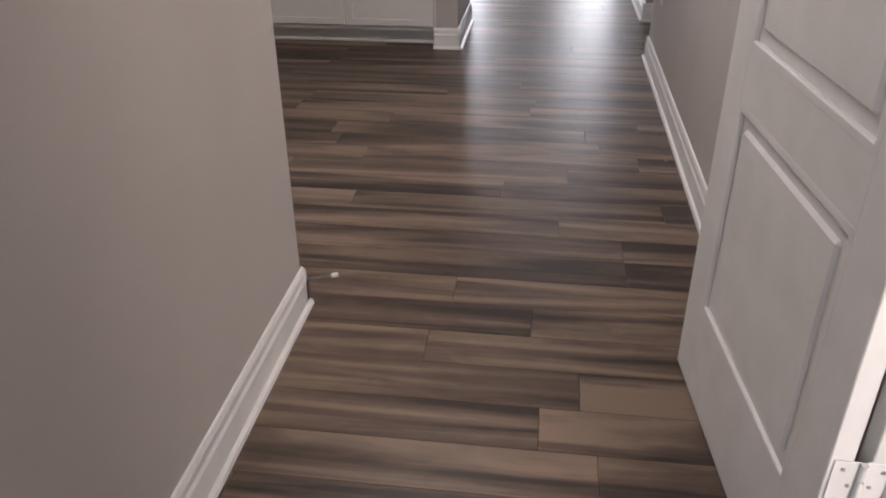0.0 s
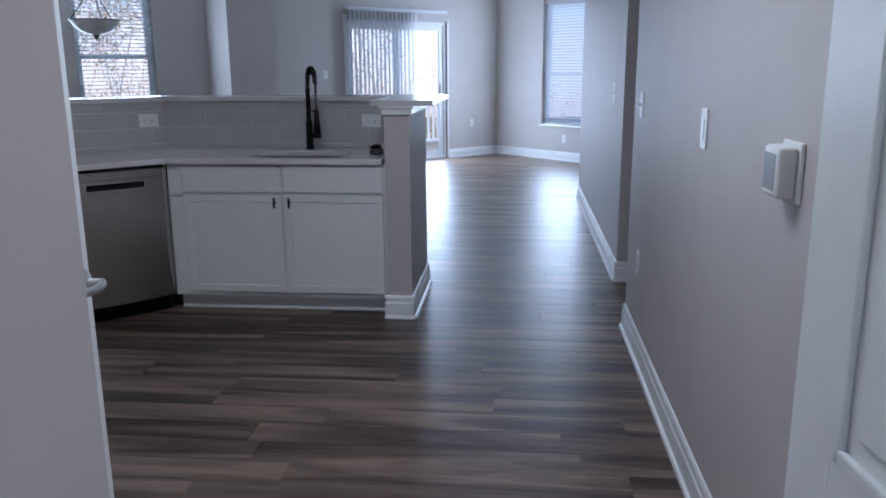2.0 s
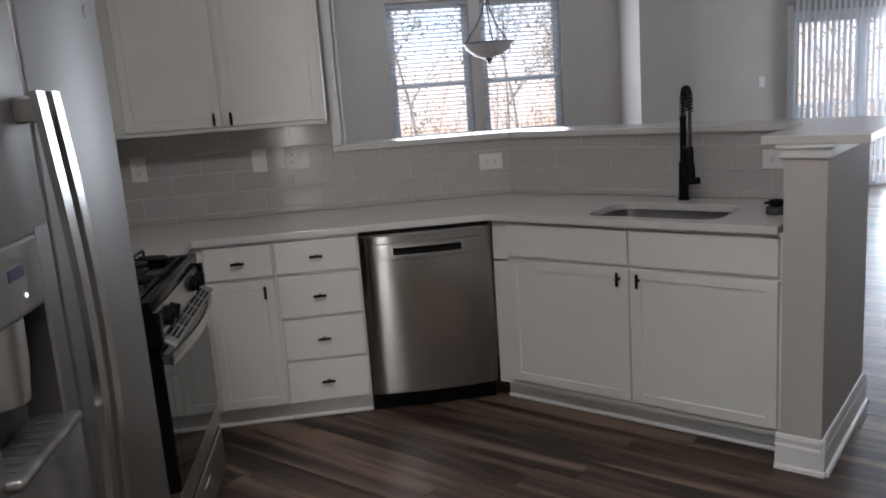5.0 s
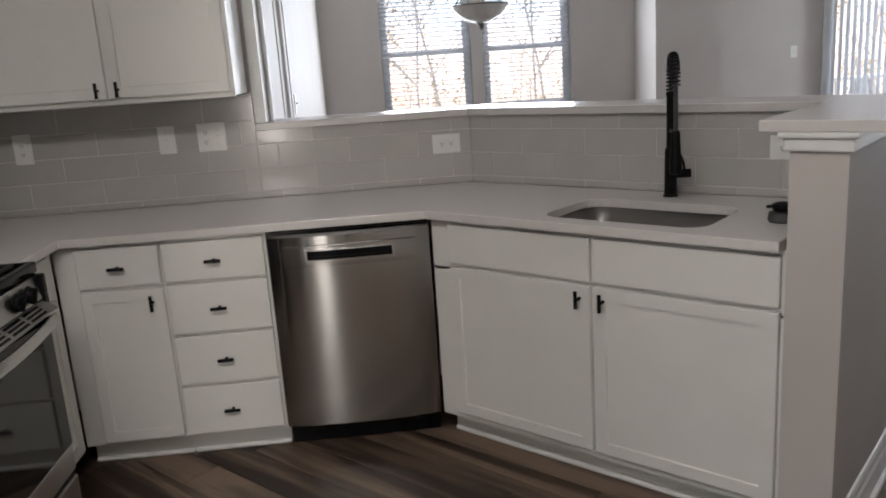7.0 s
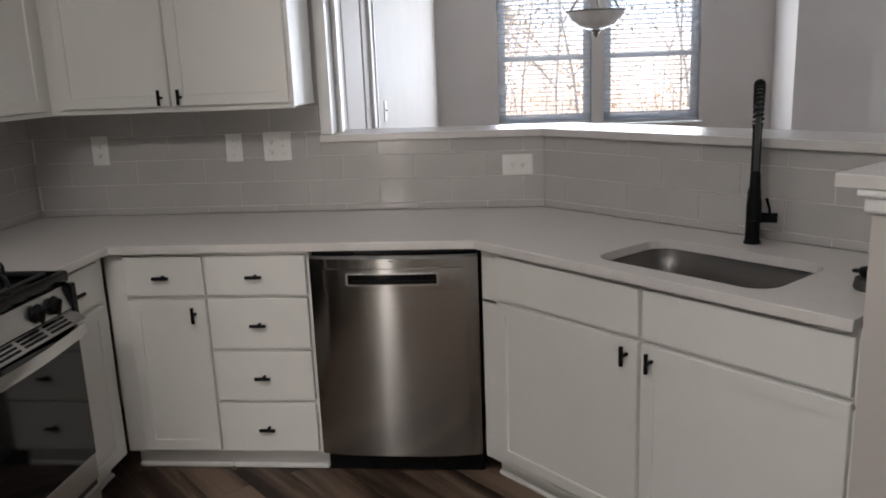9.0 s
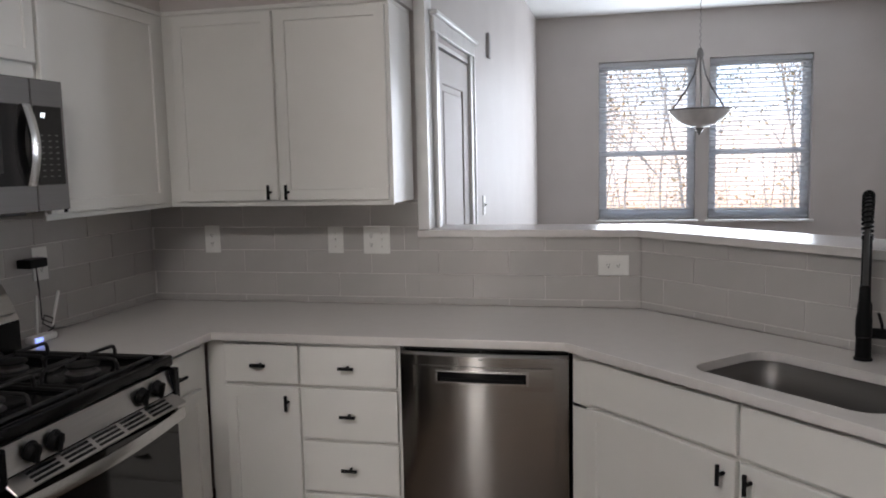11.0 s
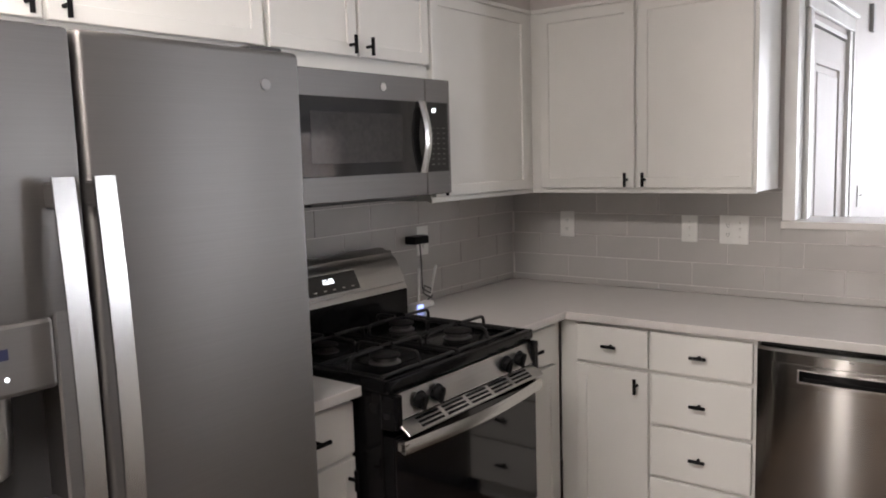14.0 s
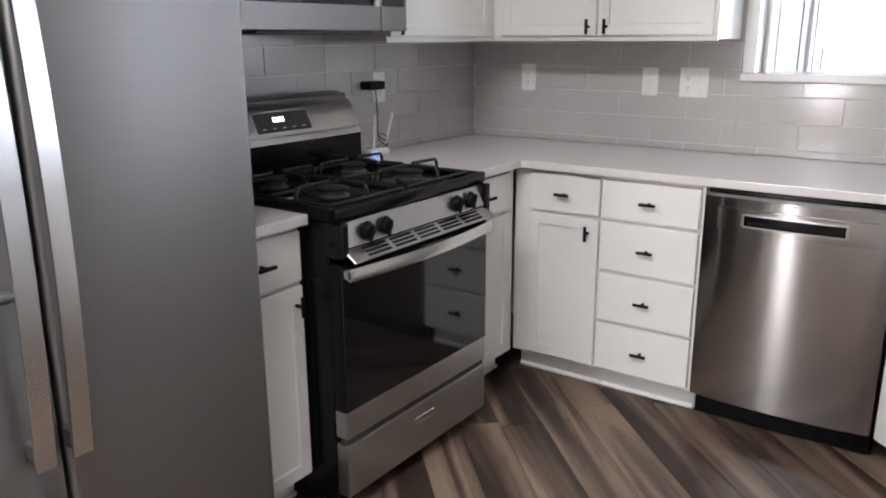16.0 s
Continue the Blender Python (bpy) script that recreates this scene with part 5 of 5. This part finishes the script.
for k in range(3):
    a = 2 * math.pi * k / 3 + 0.5
    arm = [(r * math.cos(a), r * math.sin(a), z) for r, z in ((0.222, 1.803), (0.190, 1.85), (0.110, 1.95), (0.045, 2.06), (0.020, 2.16), (0.012, 2.20))]
    part("arm", tube(arm, 0.007), STEELD, pl, "curved dark metal arm", smooth=True)
part("hub", lathe([(0.020, 2.18), (0.026, 2.20), (0.020, 2.23), (0.008, 2.25)], 16), STEELD, pl, smooth=True)
chain = [(0.006 * math.cos(i * 1.6), 0.006 * math.sin(i * 1.6), 2.25 + i * 0.012) for i in range(44)]
part("chain", tube(chain, 0.003, 5), STEELD, pl, "thin dark hanging chain")
part("canopy", lathe([(0.012, 2.76), (0.055, 2.78), (0.062, 2.798)], 20), STEELD, pl, smooth=True)


o = thing("ceiling_light", pose(-0.80, 3.05, H, 0, 0, 45), "long white fluorescent ceiling light", "lamp")
part("housing", box((-0.64, -0.18, -0.03), (0.64, 0.18, -0.001), 0.006), TRIM, o)
part("diffuser", box((-0.62, -0.165, -0.095), (0.62, 0.165, -0.03), 0.02, 3), FROST, o)
# unseen fixture added to go with the hall fill lamp
o = thing("ceiling_light", pose(-0.2, 0.75, H), "added round flush white glass ceiling light, out of view", "lamp")
part("base", lathe([(0.16, -0.002), (0.16, -0.025), (0.14, -0.030)], 32), SATIN, o, smooth=True)
part("shade", lathe([(0.15, -0.03), (0.15, -0.06), (0.12, -0.085), (0.06, -0.098), (0.01, -0.10)], 32), FROST, o, smooth=True)

# ---- outdoors ----
GRASS = mat("autumn_ground", (0.10, 0.075, 0.04), (0.16, 0.12, 0.06), 0.9, scale=0.8, bump=0.4, bscale=9)
DECKW = mat("deck_boards", (0.30, 0.25, 0.20), (0.22, 0.18, 0.15), 0.7, scale=3, stretch=(1, 12, 1))
# bark colour made pale to stand for haze and glare over the trees
BARK = mat("tree_bark", (0.50, 0.45, 0.41), (0.62, 0.57, 0.53), 0.9, scale=8, stretch=(1, 1, 0.2), bump=0.5, bscale=20)
structure("ground", box((-300, -300, -3.3), (300, 300, -3.1)), GRASS, label="leaf-strewn brown autumn ground", category="ground")
dk = thing("deck", KM @ pose(5.9, 4.66, 0), "timber deck with a white picket railing", "deck")
for i in range(18):
    part("board", box((-0.2, 0.01 + i * 0.142, -0.06), (4.2, 0.145 + i * 0.142, -0.025), 0.004), DECKW, dk)
part("beam", box((-0.2, 0.02, -0.30), (4.2, 1.95, -0.065)), DECKW, dk)
for x in (-0.1, 4.1):
    part("post", box((x - 0.06, 1.80, -3.1), (x + 0.06, 1.92, 1.0), 0.004), WINF, dk)
part("top_rail", box((-0.15, 1.81, 0.88), (4.15, 1.91, 0.93), 0.006), WINF, dk)
part("bottom_rail", box((-0.15, 1.83, 0.04), (4.15, 1.89, 0.09), 0.004), WINF, dk)
bal = mesh("baluster", box((-0.018, 1.842, 0.09), (0.018, 1.878, 0.88), 0.003), WINF)
for i in range(36):
    ob = new("baluster", bal)
    ob.parent = dk
    ob.matrix_basis = pose(0.02 + i * 0.114, 0, 0)


def leaf_material(name, a, b):
    m = mat(name, a, b, 0.7, scale=0.7)
    m.node_tree.nodes["Principled BSDF"].inputs["Subsurface Weight"].default_value = 0.0
    return m


LEAVES = [leaf_material("leaf_rust", (0.42, 0.20, 0.09), (0.50, 0.29, 0.14)), leaf_material("leaf_gold", (0.55, 0.38, 0.15), (0.46, 0.31, 0.15)), leaf_material("leaf_olive", (0.14, 0.15, 0.06), (0.24, 0.20, 0.08))]


def tree(m, h, seed, leaves, label, amount):
    rng = random.Random(seed)
    o = thing("tree", m, label, "tree", "autumn trees")
    bm = bmesh.new()
    tips = []

    def limb(p, d, length, r, depth):
        n = 4
        for i in range(n):
            q = p + d * (length / n)
            r2 = r * (1 - 0.45 * (i + 1) / n)
            cyl(bm, p, q, r * (1 - 0.45 * i / n), r2, 6)
            p = q
            d = (d + Vector((rng.uniform(-0.13, 0.13), rng.uniform(-0.13, 0.13), rng.uniform(-0.03, 0.08)))).normalized()
            if depth < 3 and (i > 0 or depth > 0):
                for _ in range(2 if depth < 2 else 1):
                    a = rng.uniform(0, 2 * math.pi)
                    nd = (d * 0.65 + Vector((math.cos(a), math.sin(a), 0.25)) * 0.75).normalized()
                    limb(p, nd, length * rng.uniform(0.42, 0.60), r2 * 0.55, depth + 1)
        tips.append(p)

    limb(Vector((0, 0, 0)), Vector((rng.uniform(-0.05, 0.05), rng.uniform(-0.05, 0.05), 1)).normalized(), h * 0.75, h * 0.0062, 0)
    part("trunk", bm, BARK, o, "grey-brown trunk and bare limbs")
    verts, faces = [], []
    for p in tips:
        for _ in range(amount):
            c = p + Vector((rng.gauss(0, 0.35), rng.gauss(0, 0.35), rng.gauss(0, 0.3)))
            a, b = Vector((rng.uniform(-1, 1), rng.uniform(-1, 1), rng.uniform(-1, 1))).normalized(), Vector((rng.uniform(-1, 1), rng.uniform(-1, 1), rng.uniform(-1, 1)))
            b = (b - a * a.dot(b)).normalized()
            s = rng.uniform(0.04, 0.09)
            k = len(verts)
            verts += [c - a * s, c + b * s * 0.6, c + a * s, c - b * s * 0.6]
            faces.append((k, k + 1, k + 2, k + 3))
    me = bpy.data.meshes.new("crown")
    me.from_pydata(verts, [], faces)
    me.materials.append(leaves)
    cr = new("crown", me)
    cr.parent = o
    tagged(cr, "sparse autumn leaves", kind="stuff")


rngT = random.Random(5)
for i in range(3):
    tree(KM @ pose(-1.5 + i * 5.1, 25.5 + i * 1.5, -3.1), 9 + i, 20 + i, LEAVES[i], ("rust-leaved", "golden", "olive-leaved")[i] + " half-bare autumn tree behind the house", 6)
protos = [o for o in scene.objects if o.name.startswith("tree")]
for i in range(18):
    u, w = rngT.uniform(-10, 30), rngT.uniform(25, 48)
    copy_thing(protos[i % 3], KM @ pose(u, w, -3.1, 0, 0, rngT.uniform(0, 360)) )

def thicket(u0, u1, w0, w1, count, seed, label):
    """Tangled saplings with dry leaves, up to about five metres high."""
    rng = random.Random(seed)
    verts, faces, lv, lf = [], [], [], []
    for _ in range(count):
        p = Vector((*plan(rng.uniform(u0, u1), rng.uniform(w0, w1)), -3.1))
        d = Vector((rng.uniform(-0.2, 0.2), rng.uniform(-0.2, 0.2), 1)).normalized()
        r, h = rng.uniform(0.012, 0.04), rng.uniform(3.2, 6.5)
        n, rings = 7, []
        for i in range(n + 1):
            k = len(verts)
            rr = r * (1 - 0.8 * i / n)
            verts += [p + Vector((rr, 0, 0)), p + Vector((-0.5 * rr, 0.87 * rr, 0)), p + Vector((-0.5 * rr, -0.87 * rr, 0))]
            rings.append(k)
            if i > 2:
                for _ in range(4):
                    c = p + Vector((rng.gauss(0, 0.30), rng.gauss(0, 0.30), rng.gauss(0, 0.25)))
                    a = Vector((rng.uniform(-1, 1), rng.uniform(-1, 1), rng.uniform(-1, 1))).normalized()
                    b = a.orthogonal().normalized()
                    s, j = rng.uniform(0.03, 0.07), len(lv)
                    lv.extend([c - a * s, c + b * s * 0.6, c + a * s, c - b * s * 0.6])
                    lf.append((j, j + 1, j + 2, j + 3))
            p = p + d * (h / n)
            d = (d + Vector((rng.uniform(-0.22, 0.22), rng.uniform(-0.22, 0.22), 0))).normalized()
        for a, b in zip(rings, rings[1:]):
            faces += [(a + i, a + (i + 1) % 3, b + (i + 1) % 3, b + i) for i in range(3)]
    me = bpy.data.meshes.new("thicket")
    me.from_pydata(verts, [], faces)
    me.materials.append(BARK)
    o = tagged(new("thicket", me), label, "shrubs", kind="stuff")
    ml = bpy.data.meshes.new("dry_leaves")
    ml.from_pydata(lv, [], lf)
    ml.materials.append(DRY)
    o2 = new("dry_leaves", ml)
    o2.parent = o
    tagged(o2, "rust and tan dry leaves", kind="stuff")


DRY = leaf_material("leaf_dry", (0.50, 0.30, 0.15), (0.60, 0.47, 0.28))
thicket(-9, 26, 17, 27, 420, 8, "tangled bare saplings with rust-coloured dry leaves")

# far woods and pale sky beyond them, glowing, with haze put into the colours
bd = bpy.data.materials.new("glowing_far_woods")
bd.use_nodes = True
nt = bd.node_tree
b = nt.nodes["Principled BSDF"]
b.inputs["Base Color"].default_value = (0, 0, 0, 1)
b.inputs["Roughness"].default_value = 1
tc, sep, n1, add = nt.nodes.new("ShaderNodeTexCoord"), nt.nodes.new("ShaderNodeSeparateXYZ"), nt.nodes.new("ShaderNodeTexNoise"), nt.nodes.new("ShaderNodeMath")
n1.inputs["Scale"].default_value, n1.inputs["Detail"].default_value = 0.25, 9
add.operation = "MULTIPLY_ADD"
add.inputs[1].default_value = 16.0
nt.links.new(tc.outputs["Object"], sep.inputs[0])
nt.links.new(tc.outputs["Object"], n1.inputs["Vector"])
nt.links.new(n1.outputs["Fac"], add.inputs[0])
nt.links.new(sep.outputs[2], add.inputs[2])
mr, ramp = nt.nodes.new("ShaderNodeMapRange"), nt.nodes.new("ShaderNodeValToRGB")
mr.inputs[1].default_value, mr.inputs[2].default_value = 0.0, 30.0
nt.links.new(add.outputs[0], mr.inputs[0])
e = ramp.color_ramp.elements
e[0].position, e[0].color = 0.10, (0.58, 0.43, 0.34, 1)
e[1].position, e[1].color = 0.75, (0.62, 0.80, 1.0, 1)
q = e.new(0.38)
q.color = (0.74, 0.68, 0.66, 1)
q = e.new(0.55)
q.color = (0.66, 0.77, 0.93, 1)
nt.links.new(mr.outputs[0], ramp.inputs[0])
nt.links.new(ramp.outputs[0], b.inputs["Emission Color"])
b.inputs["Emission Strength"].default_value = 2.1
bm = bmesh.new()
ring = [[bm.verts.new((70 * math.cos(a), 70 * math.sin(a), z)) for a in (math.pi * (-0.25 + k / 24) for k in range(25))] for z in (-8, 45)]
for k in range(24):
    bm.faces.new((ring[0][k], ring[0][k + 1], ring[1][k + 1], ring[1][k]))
structure("backdrop", bm, bd, KM, "glowing backdrop of far autumn woods, haze and pale sky painted in", "backdrop")

# ---- tiles and planks ----
TW, TH, GAP = 0.3025, 0.1025, 0.0030
tile_meshes = {}


def tile_obj(parent, x0, x1, z0, z1):
    key = (round(x1 - x0, 4), round(z1 - z0, 4))
    if key not in tile_meshes:
        tile_meshes[key] = mesh("tile", box((0, 0.0005, 0), (key[0], 0.008, key[1]), 0.0012), TILE)
    ob = new("tile", tile_meshes[key])
    ob.parent = parent
    ob.matrix_basis = pose(x0, 0, z0)


def splash(m, length, z0, top, phase, name="backsplash"):
    """Running-bond tiles on a grout bed; top(x) gives the height to which the column reaches."""
    g = bmesh.new()
    for i, (xs, zt) in enumerate(top):
        xe = top[i + 1][0] if i + 1 < len(top) else length
        bx(g, (xs, 0.0032, z0), (xe, 0.0118, zt))
    root = structure(name, g, GROUT, m, "grey glossy subway tile backsplash in running bond", "backsplash")
    for i, (xs, zt) in enumerate(top):
        xe = top[i + 1][0] if i + 1 < len(top) else length
        row = 1
        z = z0 - TH + 0.0285
        while z < zt - 0.012:
            x = phase + (TW / 2 if row % 2 else 0) - TW * 40
            while x < xe:
                a, c = max(x + GAP / 2, xs + (GAP / 2 if i == 0 else 0)), min(x + TW - GAP / 2, xe)
                if c - a > 0.012:
                    tile_obj(root, a, c, max(z, z0) + GAP / 2, min(z + TH - GAP / 2, zt - 0.001))
                x += TW
            row += 1
            z += TH


splash(KM, 2.2115, 0.9155, [(0.0, 1.369), (1.283, 1.2075)], 0.010)
splash(pose(-2.411, 5.975, 0), 1.520, 0.9155, [(0.0, 1.2075)], 0.12)
splash(RM @ pose(-2.15, 0, 0), 2.1495, 0.9155, [(0.0, 1.43), (1.10, 1.369)], 2.15 - 0.297 - 0.0)

PW, PL = 0.157, 1.22
rngP = random.Random(11)
far_v, far_f = [], []
plank_meshes = {}
floor_ob = bpy.data.objects["floor"]


def plank_box(x0, x1, y0, y1):
    k = len(far_v)
    far_v.extend([(x0, y0, -0.011), (x1, y0, -0.011), (x1, y1, -0.011), (x0, y1, -0.011), (x0, y0, 0.0), (x1, y0, 0.0), (x1, y1, 0.0), (x0, y1, 0.0)])
    far_f.extend([(k + 4, k + 5, k + 6, k + 7), (k, k + 1, k + 5, k + 4), (k + 1, k + 2, k + 6, k + 5), (k + 2, k + 3, k + 7, k + 6), (k + 3, k, k + 4, k + 7)])


made = 0
SEAMS = {18: 0.02, 19: -0.123, 20: -0.018, 22: -0.156, 24: 0.15, 26: -0.075, 29: -0.038}
row = -1
y = 1.731 - PW * 20
while y < 14.9:
    row += 1
    y += PW
    x = SEAMS[row] - 8 * PL if row in SEAMS else -8.2 - rngP.uniform(0, PL)
    ends = []
    for yy in (y, y + PW):
        lo = max(yy - 14.90, 0.392 - yy) if yy > 2.1 else -2.42
        if yy > 4.9 - 0.34:
            lo = max(lo, min(yy - 8.386 - 0.10, 0.438 - yy + 1.72) if yy < 5.45 else 0.438 - yy + 1.72)
        ends.append((lo, min(13.87 - yy, 4.2)))
    lo, hi = min(e[0] for e in ends), max(e[1] for e in ends)
    while x < hi:
        x0, x1 = max(x, lo), min(x + PL, hi)
        x += PL
        if x1 - x0 < 0.04:
            continue
        g = 0.0006
        cx, cy = (x0 + x1) / 2, y + PW / 2
        if made < 300 and 0.9 < y < 7.2 and -3.3 < cx < 0.75:
            key = round(x1 - x0, 3)
            if key not in plank_meshes:
                plank_meshes[key] = mesh("plank", box((-key / 2 + g, -PW / 2 + g, -0.011), (key / 2 - g, PW / 2 - g, 0.0), 0.0009), PLANK)
            ob = new("plank", plank_meshes[key])
            ob.parent = floor_ob
            ob.location = (cx, cy, 0)
            made += 1
        else:
            plank_box(x0 + g, x1 - g, y + g, y + PW - g)
me = bpy.data.meshes.new("planks_far")
me.from_pydata(far_v, [], far_f)
me.materials.append(PLANKS)
ob = new("planks_far", me)
ob.parent = floor_ob
tagged(ob, "further grey-brown vinyl planks", kind="stuff")
